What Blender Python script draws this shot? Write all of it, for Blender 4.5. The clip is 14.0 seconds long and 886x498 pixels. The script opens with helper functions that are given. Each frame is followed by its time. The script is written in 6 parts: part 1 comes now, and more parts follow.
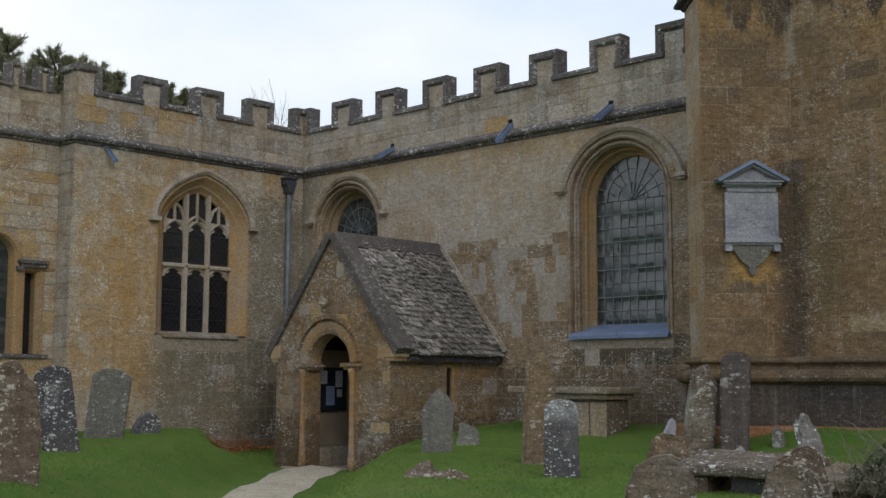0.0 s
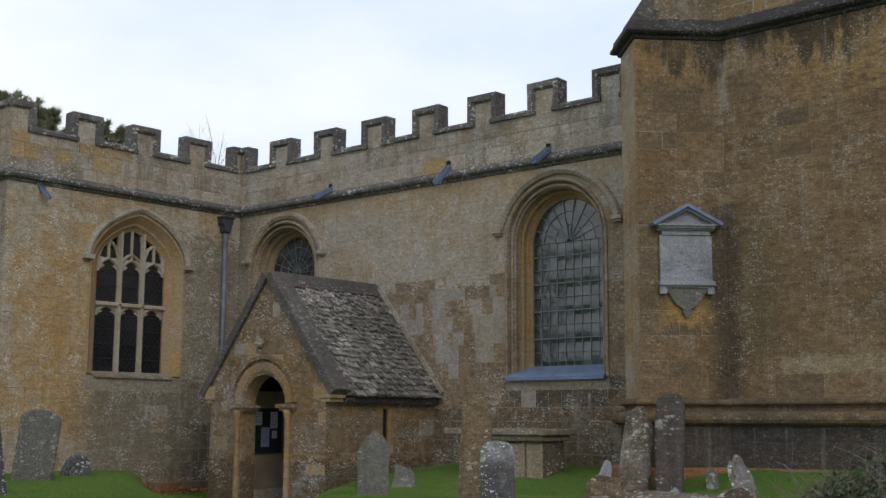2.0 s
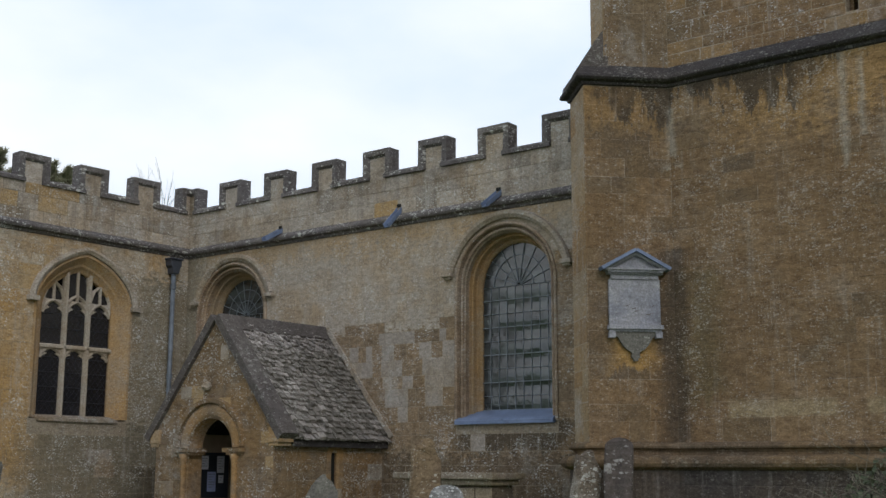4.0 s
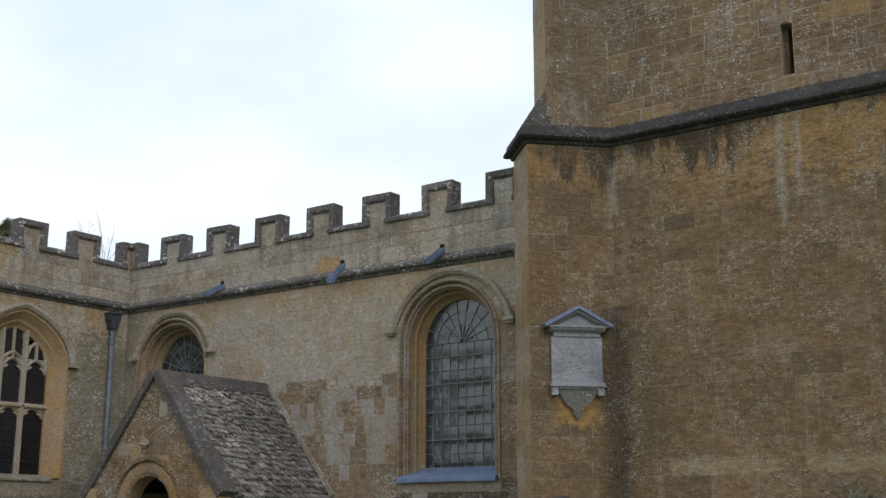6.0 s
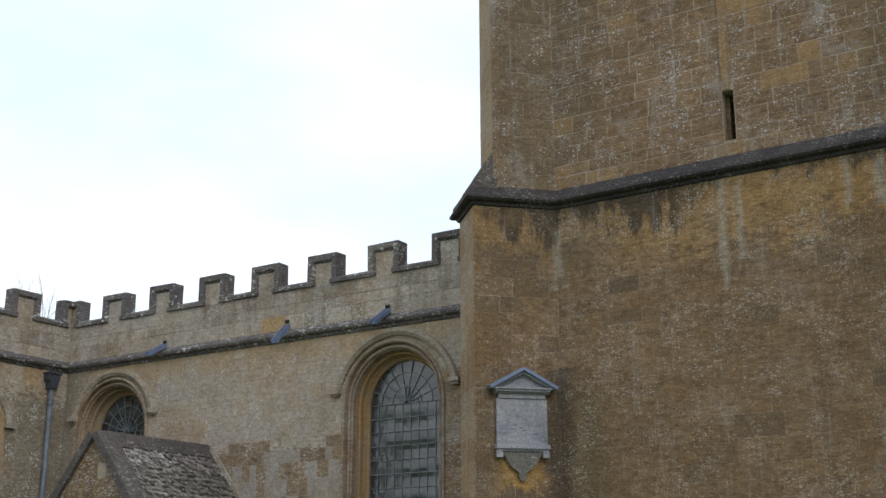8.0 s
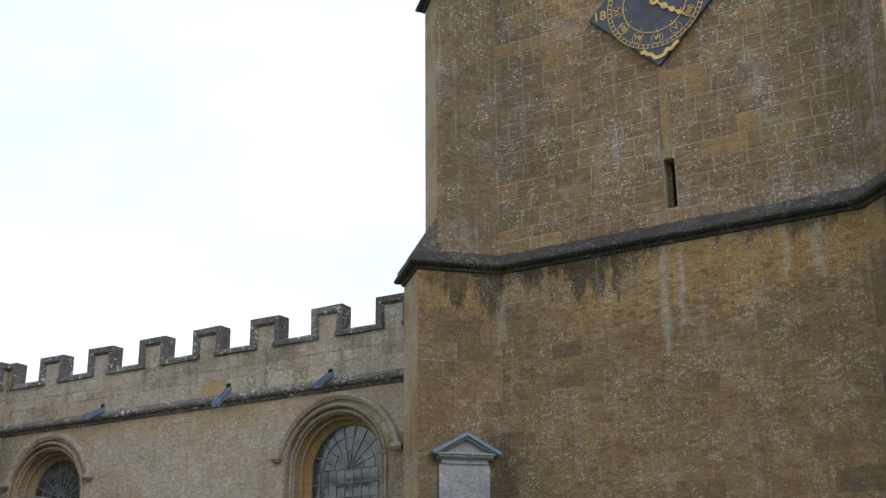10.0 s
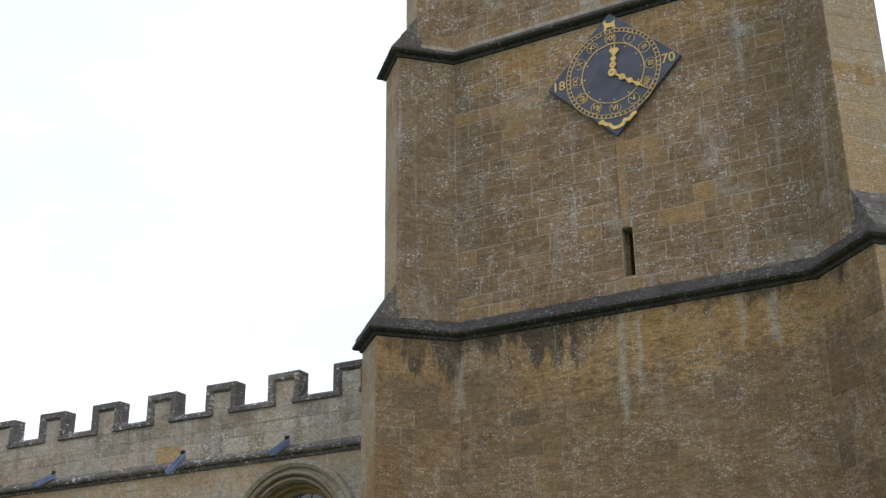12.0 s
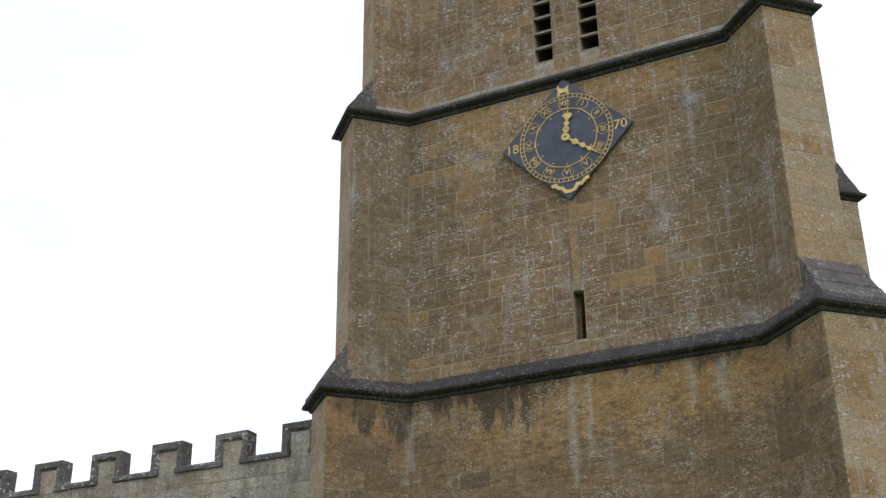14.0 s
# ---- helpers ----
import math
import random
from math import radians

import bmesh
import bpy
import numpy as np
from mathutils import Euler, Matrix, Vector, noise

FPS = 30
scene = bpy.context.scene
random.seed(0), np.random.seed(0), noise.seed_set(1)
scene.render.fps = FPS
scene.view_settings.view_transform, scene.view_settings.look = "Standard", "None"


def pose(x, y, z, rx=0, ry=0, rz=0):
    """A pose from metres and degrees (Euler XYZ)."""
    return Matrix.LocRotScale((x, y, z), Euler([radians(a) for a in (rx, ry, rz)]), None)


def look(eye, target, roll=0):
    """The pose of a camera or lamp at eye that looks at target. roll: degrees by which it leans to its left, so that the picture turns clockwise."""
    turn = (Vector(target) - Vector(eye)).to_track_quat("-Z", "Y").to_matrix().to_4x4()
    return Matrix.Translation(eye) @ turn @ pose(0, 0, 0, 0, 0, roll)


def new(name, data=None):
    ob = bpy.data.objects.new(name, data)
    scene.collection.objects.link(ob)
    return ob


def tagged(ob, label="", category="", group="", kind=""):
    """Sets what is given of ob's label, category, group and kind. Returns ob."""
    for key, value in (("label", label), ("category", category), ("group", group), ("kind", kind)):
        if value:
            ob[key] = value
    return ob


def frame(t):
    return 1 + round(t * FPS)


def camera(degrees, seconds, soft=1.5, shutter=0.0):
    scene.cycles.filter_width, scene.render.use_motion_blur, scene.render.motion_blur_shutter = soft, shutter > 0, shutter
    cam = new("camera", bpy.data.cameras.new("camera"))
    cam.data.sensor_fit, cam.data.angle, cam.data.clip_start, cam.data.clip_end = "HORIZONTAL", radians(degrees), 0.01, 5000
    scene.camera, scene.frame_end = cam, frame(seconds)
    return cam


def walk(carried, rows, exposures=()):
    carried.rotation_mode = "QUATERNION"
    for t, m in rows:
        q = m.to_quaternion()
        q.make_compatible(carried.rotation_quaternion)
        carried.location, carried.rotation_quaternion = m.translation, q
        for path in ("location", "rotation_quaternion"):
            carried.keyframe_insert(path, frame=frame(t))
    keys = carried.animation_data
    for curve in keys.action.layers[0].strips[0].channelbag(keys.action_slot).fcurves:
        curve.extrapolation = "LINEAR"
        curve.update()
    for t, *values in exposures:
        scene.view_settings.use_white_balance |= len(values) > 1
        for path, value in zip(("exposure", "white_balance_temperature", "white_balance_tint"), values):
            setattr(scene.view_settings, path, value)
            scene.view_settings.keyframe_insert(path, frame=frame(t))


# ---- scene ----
# camera on a tripod: it only pans and tilts
cam = camera(40.0, 14.0)
EYE = (0.0, 0.0, 1.5)
ROWS = [
    (0.0, 96.29, -0.19, 44.13),
    (0.5, 96.73, -0.23, 43.34),
    (1.0, 97.25, -0.21, 42.59),
    (1.5, 97.72, -0.26, 41.95),
    (2.0, 98.22, -0.26, 41.16),
    (2.5, 98.69, -0.29, 40.44),
    (3.0, 99.17, -0.29, 39.94),
    (5.5, 102.21, -0.09, 36.75),
    (6.0, 102.92, -0.08, 36.10),
    (6.5, 103.57, 0.04, 35.48),
    (7.0, 104.29, 0.12, 34.89),
    (7.5, 105.00, 0.09, 34.28),
    (8.0, 105.78, 0.09, 33.52),
    (10.5, 109.53, 0.46, 30.35),
    (11.0, 110.29, 0.51, 29.88),
    (11.5, 111.08, 0.53, 29.40),
    (12.0, 111.90, 0.58, 28.89),
    (12.5, 112.62, 0.61, 28.47),
    (13.0, 113.34, 0.60, 27.93),
    (13.5, 113.99, 0.52, 27.28),
    (14.0, 114.74, 0.66, 26.49),
]
walk(cam, [(t, pose(*EYE, rx, ry, rz)) for t, rx, ry, rz in ROWS],
     [(0.0, -0.38), (3.0, -0.33), (6.0, -0.22), (8.0, -0.12), (11.0, -0.02), (14.0, 0.07)])

# ---- light: overcast sky, thin cloud, a weak veiled sun ----
SUN_EL, SUN_ROT = 35.0, 132.0
world = bpy.data.worlds.new("sky")
scene.world = world
world.use_nodes = True
wn, wl = world.node_tree.nodes, world.node_tree.links
wn.clear()
w_out = wn.new("ShaderNodeOutputWorld")
w_bg = wn.new("ShaderNodeBackground")
w_sky = wn.new("ShaderNodeTexSky")
w_sky.sky_type, w_sky.sun_disc = "NISHITA", False
w_sky.sun_elevation, w_sky.sun_rotation = radians(SUN_EL), radians(SUN_ROT)
w_co = wn.new("ShaderNodeTexCoord")
w_map = wn.new("ShaderNodeMapping")
w_map.inputs["Scale"].default_value = (1.0, 1.0, 2.2)
w_no = wn.new("ShaderNodeTexNoise")
w_no.inputs["Scale"].default_value, w_no.inputs["Detail"].default_value = 2.1, 6.0
w_no.inputs["Roughness"].default_value = 0.5
w_ramp = wn.new("ShaderNodeValToRGB")
w_ramp.color_ramp.elements[0].position, w_ramp.color_ramp.elements[1].position = 0.38, 0.66
w_ramp.color_ramp.elements[0].color = (9.8, 11.4, 13.5, 1)
w_ramp.color_ramp.elements[1].color = (14.0, 14.3, 14.4, 1)
w_mix = wn.new("ShaderNodeMixRGB")
w_mix.inputs[0].default_value = 0.93
wl.new(w_co.outputs["Generated"], w_map.inputs["Vector"])
wl.new(w_map.outputs["Vector"], w_no.inputs["Vector"])
wl.new(w_no.outputs["Fac"], w_ramp.inputs["Fac"])
wl.new(w_sky.outputs["Color"], w_mix.inputs[1])
wl.new(w_ramp.outputs["Color"], w_mix.inputs[2])
wl.new(w_mix.outputs["Color"], w_bg.inputs["Color"])
w_bg.inputs["Strength"].default_value = 0.1
wl.new(w_bg.outputs["Background"], w_out.inputs["Surface"])

sun_data = bpy.data.lights.new("sun", "SUN")
sun_data.energy, sun_data.angle, sun_data.color = 0.85, radians(25), (1.0, 0.95, 0.88)
sun_ob = new("sun", sun_data)
sun_ob.matrix_world = look((30, -8, 34), (-10, 14, 4))

# ---- materials ----


class Nodes:
    """A small helper to write node trees."""

    def __init__(self, name):
        self.mat = bpy.data.materials.new(name)
        self.mat.use_nodes = True
        self.n, self.l = self.mat.node_tree.nodes, self.mat.node_tree.links
        self.bsdf = self.n["Principled BSDF"]

    def node(self, kind, **sets):
        nd = self.n.new(kind)
        for key, val in sets.items():
            nd.inputs[key].default_value = val
        return nd

    def link(self, a, b):
        self.l.new(a, b)

    def pos(self, scale=(1, 1, 1)):
        g = self.n.new("ShaderNodeNewGeometry")
        m = self.n.new("ShaderNodeMapping")
        m.inputs["Scale"].default_value = scale
        self.link(g.outputs["Position"], m.inputs["Vector"])
        return m.outputs["Vector"]

    def noise(self, scale, detail=4.0, rough=0.55, stretch=(1, 1, 1)):
        nd = self.node("ShaderNodeTexNoise", Scale=scale, Detail=detail, Roughness=rough)
        self.link(self.pos(stretch), nd.inputs["Vector"])
        return nd.outputs["Fac"]

    def ramp(self, fac, a, b, lo=0.0, hi=1.0):
        nd = self.n.new("ShaderNodeMapRange")
        nd.inputs["From Min"].default_value, nd.inputs["From Max"].default_value = a, b
        nd.inputs["To Min"].default_value, nd.inputs["To Max"].default_value = lo, hi
        self.link(fac, nd.inputs["Value"])
        return nd.outputs["Result"]

    def math(self, op, a, b):
        nd = self.n.new("ShaderNodeMath")
        nd.operation = op
        for i, v in enumerate((a, b)):
            if isinstance(v, (int, float)):
                nd.inputs[i].default_value = v
            else:
                self.link(v, nd.inputs[i])
        return nd.outputs[0]

    def mix(self, fac, a, b, mode="MIX"):
        nd = self.n.new("ShaderNodeMixRGB")
        nd.blend_type = mode
        for i, v in enumerate((fac, a, b)):
            if isinstance(v, (int, float)):
                nd.inputs[i].default_value = v
            elif isinstance(v, tuple):
                nd.inputs[i].default_value = (*v, 1)
            else:
                self.link(v, nd.inputs[i])
        return nd.outputs[0]

    def piece(self):
        """A random number for each piece, an object of its own or an island of a joined mesh."""
        a = self.n.new("ShaderNodeObjectInfo").outputs["Random"]
        b = self.n.new("ShaderNodeNewGeometry").outputs["Random Per Island"]
        return self.math("FRACT", self.math("ADD", a, b), 0.0)

    def bump(self, height, strength, distance=0.02):
        nd = self.node("ShaderNodeBump", Strength=strength, Distance=distance)
        self.link(height, nd.inputs["Height"])
        self.link(nd.outputs["Normal"], self.bsdf.inputs["Normal"])

    def done(self, color, rough=0.9, metal=0.0, spec=0.3):
        if isinstance(color, tuple):
            self.bsdf.inputs["Base Color"].default_value = (*color, 1)
        else:
            self.link(color, self.bsdf.inputs["Base Color"])
        if isinstance(rough, (int, float)):
            self.bsdf.inputs["Roughness"].default_value = rough
        else:
            self.link(rough, self.bsdf.inputs["Roughness"])
        self.bsdf.inputs["Metallic"].default_value = metal
        self.bsdf.inputs["Specular IOR Level"].default_value = spec
        return self.mat


def stone(name, base, alt, dark, pale, lichen=0.5, blotch=0.4, grime=0.35, vary=0.2, bump=0.5, streak=0.3, speck=30.0, mottle=0.5, drip=0.0, patches=()):
    """Weathered limestone: two hues, grime, crisp lichen specks of many sizes, runs, and ragged-edged patches of
    another tone, some of them stains.
    The last argument lists them: (axis, from, to, z from, z to, softness, sag of the lower edge, colour, strength), on
    the stones of one wall."""
    k = Nodes(name)
    base, alt, dark = [(c[0] * 0.985, c[1], c[2] * 1.17) for c in (base, alt, dark)]
    rnd = k.piece()
    big, mid, mott, fine = k.noise(0.6, 4, 0.6), k.noise(2.4, 5, 0.65), k.noise(7.5, 6, 0.7, (1, 1, 2.3)), k.noise(34.0, 4, 0.7)
    hue = k.math("ADD", k.ramp(big, 0.36, 0.64, -0.2, 0.8), k.ramp(mid, 0.38, 0.62, -0.25, 0.35))
    hue = k.math("ADD", hue, k.ramp(rnd, 0, 1, -vary, vary))
    col = k.mix(k.ramp(hue, 0, 1), base, alt)
    rnd2 = k.math("FRACT", k.math("MULTIPLY", rnd, 7.31), 0.0)
    col = k.mix(1.0, col, k.mix(rnd2, (1 - vary * 0.6,) * 3, (1 + vary * 0.45,) * 3), "MULTIPLY")
    col = k.mix(k.math("MULTIPLY", k.ramp(mid, 0.52, 0.70), grime), col, dark)
    down = k.noise(1.6, 5, 0.6, (3.2, 3.2, 0.22))
    col = k.mix(k.math("MULTIPLY", k.ramp(down, 0.52, 0.72), streak), col, dark)
    rag = k.noise(1.1, 6, 0.68, (2.4, 2.4, 0.75))
    sep = k.n.new("ShaderNodeSeparateXYZ")
    k.link(k.pos(), sep.inputs[0])
    for axis_, a0, a1, z0, z1, soft, sag, tint, amount in patches:
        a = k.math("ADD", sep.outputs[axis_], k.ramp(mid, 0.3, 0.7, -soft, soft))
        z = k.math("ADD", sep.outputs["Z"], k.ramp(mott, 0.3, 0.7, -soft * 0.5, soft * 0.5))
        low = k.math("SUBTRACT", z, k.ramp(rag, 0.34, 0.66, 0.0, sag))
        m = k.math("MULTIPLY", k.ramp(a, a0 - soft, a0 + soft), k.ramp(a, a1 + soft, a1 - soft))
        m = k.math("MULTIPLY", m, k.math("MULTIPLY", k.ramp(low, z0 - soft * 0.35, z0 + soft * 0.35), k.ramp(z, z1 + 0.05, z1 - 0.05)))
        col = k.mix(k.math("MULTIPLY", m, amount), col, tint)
    if drip:
        runs = k.noise(2.0, 5, 0.65, (3.6, 3.6, 0.2))
        col = k.mix(k.math("MULTIPLY", k.ramp(runs, 0.56, 0.68), drip), col, pale)
    patch = k.noise(1.15, 5, 0.7)
    col = k.mix(k.math("MULTIPLY", k.ramp(patch, 0.56, 0.72), blotch), col, pale)
    col = k.mix(1.0, col, k.mix(k.ramp(mott, 0.34, 0.66), tuple(1 - mottle * c for c in (0.42, 0.45, 0.50)), (1 + 0.36 * mottle,) * 3), "MULTIPLY")
    # lichen: round crusts of many sizes gathered in drifts, with ragged rims
    drifts = k.ramp(k.noise(1.7, 6, 0.75), 0.38, 0.60)
    warp = k.node("ShaderNodeTexNoise", Scale=40.0, Detail=2.0)
    k.link(k.pos(), warp.inputs["Vector"])
    spots = None
    for size, keep in ((speck * 0.62, 0.62), (speck * 1.5, 0.7)):
        add = k.n.new("ShaderNodeVectorMath")
        add.operation = "MULTIPLY_ADD"
        add.inputs[1].default_value = (0.9 / size,) * 3
        k.link(warp.outputs["Color"], add.inputs[0])
        k.link(k.pos((1, 1, 1.7)), add.inputs[2])
        v = k.node("ShaderNodeTexVoronoi", Scale=size)
        k.link(add.outputs[0], v.inputs["Vector"])
        cell = k.n.new("ShaderNodeSeparateXYZ")
        k.link(v.outputs["Color"], cell.inputs[0])
        reach = k.math("MULTIPLY", k.ramp(cell.outputs[0], 1 - keep, 1.0, 0.0, 0.66), k.math("ADD", k.math("MULTIPLY", drifts, 0.85), 0.15))
        one = k.math("MULTIPLY", k.ramp(k.math("SUBTRACT", reach, v.outputs["Distance"]), -0.02, 0.07), k.ramp(cell.outputs[1], 0, 1, 0.45, 1.0))
        spots = one if spots is None else k.math("MAXIMUM", spots, one)
    col = k.mix(k.math("MULTIPLY", spots, lichen), col, tuple(min(1, c * 1.3) for c in pale))
    pits = k.noise(speck * 1.5, 6, 0.75, (1, 1, 1.6))
    col = k.mix(k.ramp(pits, 0.44, 0.36, 0.0, 0.75 * mottle), col, tuple(c * 0.5 for c in dark))
    col = k.mix(1.0, col, k.mix(k.ramp(fine, 0.25, 0.75), (0.62, 0.61, 0.60), (1.36, 1.36, 1.36)), "MULTIPLY")
    h = k.math("ADD", k.math("ADD", k.math("MULTIPLY", mid, 0.5), k.math("MULTIPLY", mott, 0.6)), k.math("ADD", k.math("MULTIPLY", fine, 0.35), k.math("MULTIPLY", spots, 0.12)))
    k.bump(h, bump, 0.03)
    return k.done(col, k.ramp(fine, 0, 1, 0.98, 0.82), 0, 0.2)


LICHEN = (0.45, 0.445, 0.435)
GREYLICHEN = (0.42, 0.42, 0.435)
BLACK, WET, OCHRE, GREEN = (0.052, 0.043, 0.035), (0.062, 0.048, 0.036), (0.34, 0.21, 0.088), (0.11, 0.095, 0.05)
# ochre below the string course, brown low down, grey-brown strip up the chapel corner
M_NAVE = stone("nave_limestone", (0.37, 0.32, 0.235), (0.36, 0.275, 0.165), (0.21, 0.17, 0.115), LICHEN, 0.55, 0.45, 0.35, 0.12, 0.5, 0.35, mottle=0.5,
               patches=(("X", -20.2, -10.5, 5.2, 6.2, 0.5, 0.7, (0.38, 0.25, 0.12), 0.5), ("X", -20.6, -12.6, -1.0, 3.9, 0.6, -0.5, (0.235, 0.165, 0.092), 0.8), ("X", -20.6, -19.5, -1, 6, 0.3, 0, (0.22, 0.19, 0.14), 0.7)))
# darker towards the foot, darkest in a strip below the window sill
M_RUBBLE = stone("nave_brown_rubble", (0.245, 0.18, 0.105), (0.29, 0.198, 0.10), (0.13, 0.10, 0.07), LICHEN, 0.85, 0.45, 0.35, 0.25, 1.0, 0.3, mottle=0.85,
                 patches=(("X", -14.6, -8.6, -1.0, 1.75, 0.45, -0.5, (0.115, 0.088, 0.06), 0.7), ("X", -12.9, -10.6, 1.7, 2.3, 0.15, 0.2, (0.07, 0.06, 0.045), 0.75)))
M_REPAIR = stone("pale_repair_block", (0.33, 0.285, 0.215), (0.315, 0.255, 0.17), (0.21, 0.18, 0.13), LICHEN, 0.35, 0.35, 0.3, 0.15, 0.35, 0.2, mottle=0.4)
M_ORANGE = stone("orange_ironstone", (0.38, 0.255, 0.11), (0.35, 0.26, 0.14), (0.19, 0.135, 0.075), LICHEN, 0.5, 0.25, 0.3, 0.2, 0.5, 0.3)
# orange field left; darker right of the window, at the foot and the corner
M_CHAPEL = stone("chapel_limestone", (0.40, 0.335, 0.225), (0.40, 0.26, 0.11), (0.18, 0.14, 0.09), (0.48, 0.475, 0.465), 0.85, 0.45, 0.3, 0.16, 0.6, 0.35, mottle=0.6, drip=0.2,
                 patches=(("Y", 11.2, 13.1, 1.0, 4.7, 0.5, 0.5, (0.40, 0.245, 0.095), 0.55), ("Y", 14.85, 17, -1.0, 5.3, 0.45, 0.3, (0.205, 0.18, 0.135), 0.85), ("Y", 12.75, 17, -1.0, 2.35, 0.35, 0.1, (0.16, 0.14, 0.105), 0.8), ("Y", 15.3, 17, -1.0, 1.5, 0.3, 0.3, (0.075, 0.06, 0.042), 0.7)))
M_GREYWALL = stone("grey_lichened_rubble", (0.29, 0.25, 0.185), (0.30, 0.22, 0.125), (0.11, 0.095, 0.07), (0.47, 0.47, 0.45), 0.8, 0.5, 0.5, 0.2, 0.9, 0.5, drip=0.45)
PALE_RUN = (0.40, 0.385, 0.345)
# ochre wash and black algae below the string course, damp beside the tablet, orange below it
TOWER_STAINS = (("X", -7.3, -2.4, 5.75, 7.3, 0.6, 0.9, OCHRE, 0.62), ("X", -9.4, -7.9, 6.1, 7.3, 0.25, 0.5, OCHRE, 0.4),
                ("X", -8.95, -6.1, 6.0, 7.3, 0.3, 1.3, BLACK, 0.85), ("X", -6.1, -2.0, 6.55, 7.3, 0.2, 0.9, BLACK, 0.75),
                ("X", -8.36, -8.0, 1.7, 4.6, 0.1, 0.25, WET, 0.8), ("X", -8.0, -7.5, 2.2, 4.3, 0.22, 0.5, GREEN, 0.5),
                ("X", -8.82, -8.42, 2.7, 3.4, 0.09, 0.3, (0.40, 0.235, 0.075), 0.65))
# pale lime runs, and a course of paler blocks
TOWER_STAINS += tuple(("X", a, b, c, d, 0.035, 0.3, PALE_RUN, 0.42) for a, b, c, d in (
    (-8.2, -8.1, 5.75, 6.7), (-8.25, -8.0, 5.6, 5.85), (-5.66, -5.56, 5.4, 7.0), (-5.40, -5.32, 5.7, 6.9), (-3.93, -3.84, 6.2, 7.0), (-3.55, -3.42, 6.1, 6.9)))
TOWER_STAINS += tuple(("X", a, b, 2.18, 2.42, 0.04, 0.05, (0.34, 0.27, 0.17), 0.65) for a, b in ((-7.4, -5.9), (-5.5, -3.0)))
M_TOWER = stone("tower_limestone", (0.20, 0.128, 0.06), (0.24, 0.16, 0.08), (0.105, 0.078, 0.05), (0.40, 0.375, 0.345), 0.55, 0.22, 0.35, 0.14, 1.0, 0.3, 36.0, 0.8, patches=TOWER_STAINS, drip=0.25)
# lightened copy of the tower stone that brightens the upper stages, plus denser lichen
M_TOWERUP = stone("brightened_upper_tower_limestone", (0.205, 0.13, 0.064), (0.26, 0.168, 0.082), (0.12, 0.092, 0.062), GREYLICHEN, 0.75, 0.42, 0.3, 0.22, 0.9, 0.25, 33.0, 0.7,
                  # ochre below the string course, darker tone along both buttress sides
                  patches=(("X", -7.9, -2.0, 10.95, 12.1, 0.5, 0.5, (0.36, 0.215, 0.085), 0.6), ("X", -9.2, -7.6, 7.2, 12.0, 0.5, 0.0, (0.13, 0.115, 0.085), 0.45), ("X", -3.6, -1.5, 7.2, 12.0, 0.5, 0.0, (0.17, 0.13, 0.08), 0.5)), drip=0.3)
M_TOWERGOLD = stone("tower_ochre_limestone", (0.285, 0.178, 0.075), (0.255, 0.168, 0.08), (0.15, 0.11, 0.066), GREYLICHEN, 0.55, 0.3, 0.3, 0.2, 0.6, 0.4, drip=0.4)
M_TOWERSIDE = stone("tower_smooth_brown", (0.175, 0.118, 0.058), (0.15, 0.105, 0.058), (0.085, 0.066, 0.045), (0.36, 0.33, 0.29), 0.4, 0.15, 0.4, 0.15, 0.6, 0.4, 36.0, mottle=0.6, patches=TOWER_STAINS)
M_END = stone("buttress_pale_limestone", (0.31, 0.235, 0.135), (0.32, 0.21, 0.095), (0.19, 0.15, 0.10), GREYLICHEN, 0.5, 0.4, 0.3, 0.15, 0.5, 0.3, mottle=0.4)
M_PARAPET = stone("parapet_limestone", (0.375, 0.325, 0.24), (0.385, 0.30, 0.185), (0.13, 0.11, 0.085), LICHEN, 0.65, 0.4, 0.5, 0.2, 0.6, 0.5, mottle=0.55)
M_DRESS = stone("dressed_ochre_limestone", (0.35, 0.22, 0.09), (0.345, 0.255, 0.145), (0.17, 0.13, 0.085), LICHEN, 0.3, 0.3, 0.3, 0.15, 0.35, 0.3, mottle=0.35)
M_SURROUND = stone("weathered_window_moulding", (0.34, 0.265, 0.175), (0.31, 0.215, 0.12), (0.12, 0.095, 0.07), LICHEN, 0.55, 0.4, 0.45, 0.15, 0.5, 0.4, mottle=0.6)
M_TRACERY = stone("pale_tracery_limestone", (0.40, 0.345, 0.25), (0.385, 0.30, 0.185), (0.19, 0.16, 0.12), LICHEN, 0.25, 0.3, 0.3, 0.12, 0.3, 0.3, mottle=0.3)
M_COPING = stone("weathered_coping", (0.125, 0.112, 0.098), (0.17, 0.15, 0.12), (0.045, 0.04, 0.036), (0.42, 0.42, 0.40), 0.95, 0.3, 0.5, 0.2, 0.9, 0.3, 17.0, 0.7)
M_ROOFCOPING = stone("dark_roof_coping", (0.095, 0.083, 0.07), (0.13, 0.112, 0.09), (0.045, 0.04, 0.036), (0.36, 0.355, 0.34), 0.4, 0.2, 0.5, 0.2, 0.8, 0.3, 20.0, 0.6)
M_PORCH = stone("porch_limestone", (0.225, 0.142, 0.062), (0.205, 0.15, 0.088), (0.12, 0.095, 0.066), LICHEN, 0.8, 0.4, 0.4, 0.25, 0.8, 0.4, mottle=0.7,
                patches=(("X", -18, -14, -1, 0.9, 0.3, 0.3, (0.085, 0.062, 0.042), 0.7),))
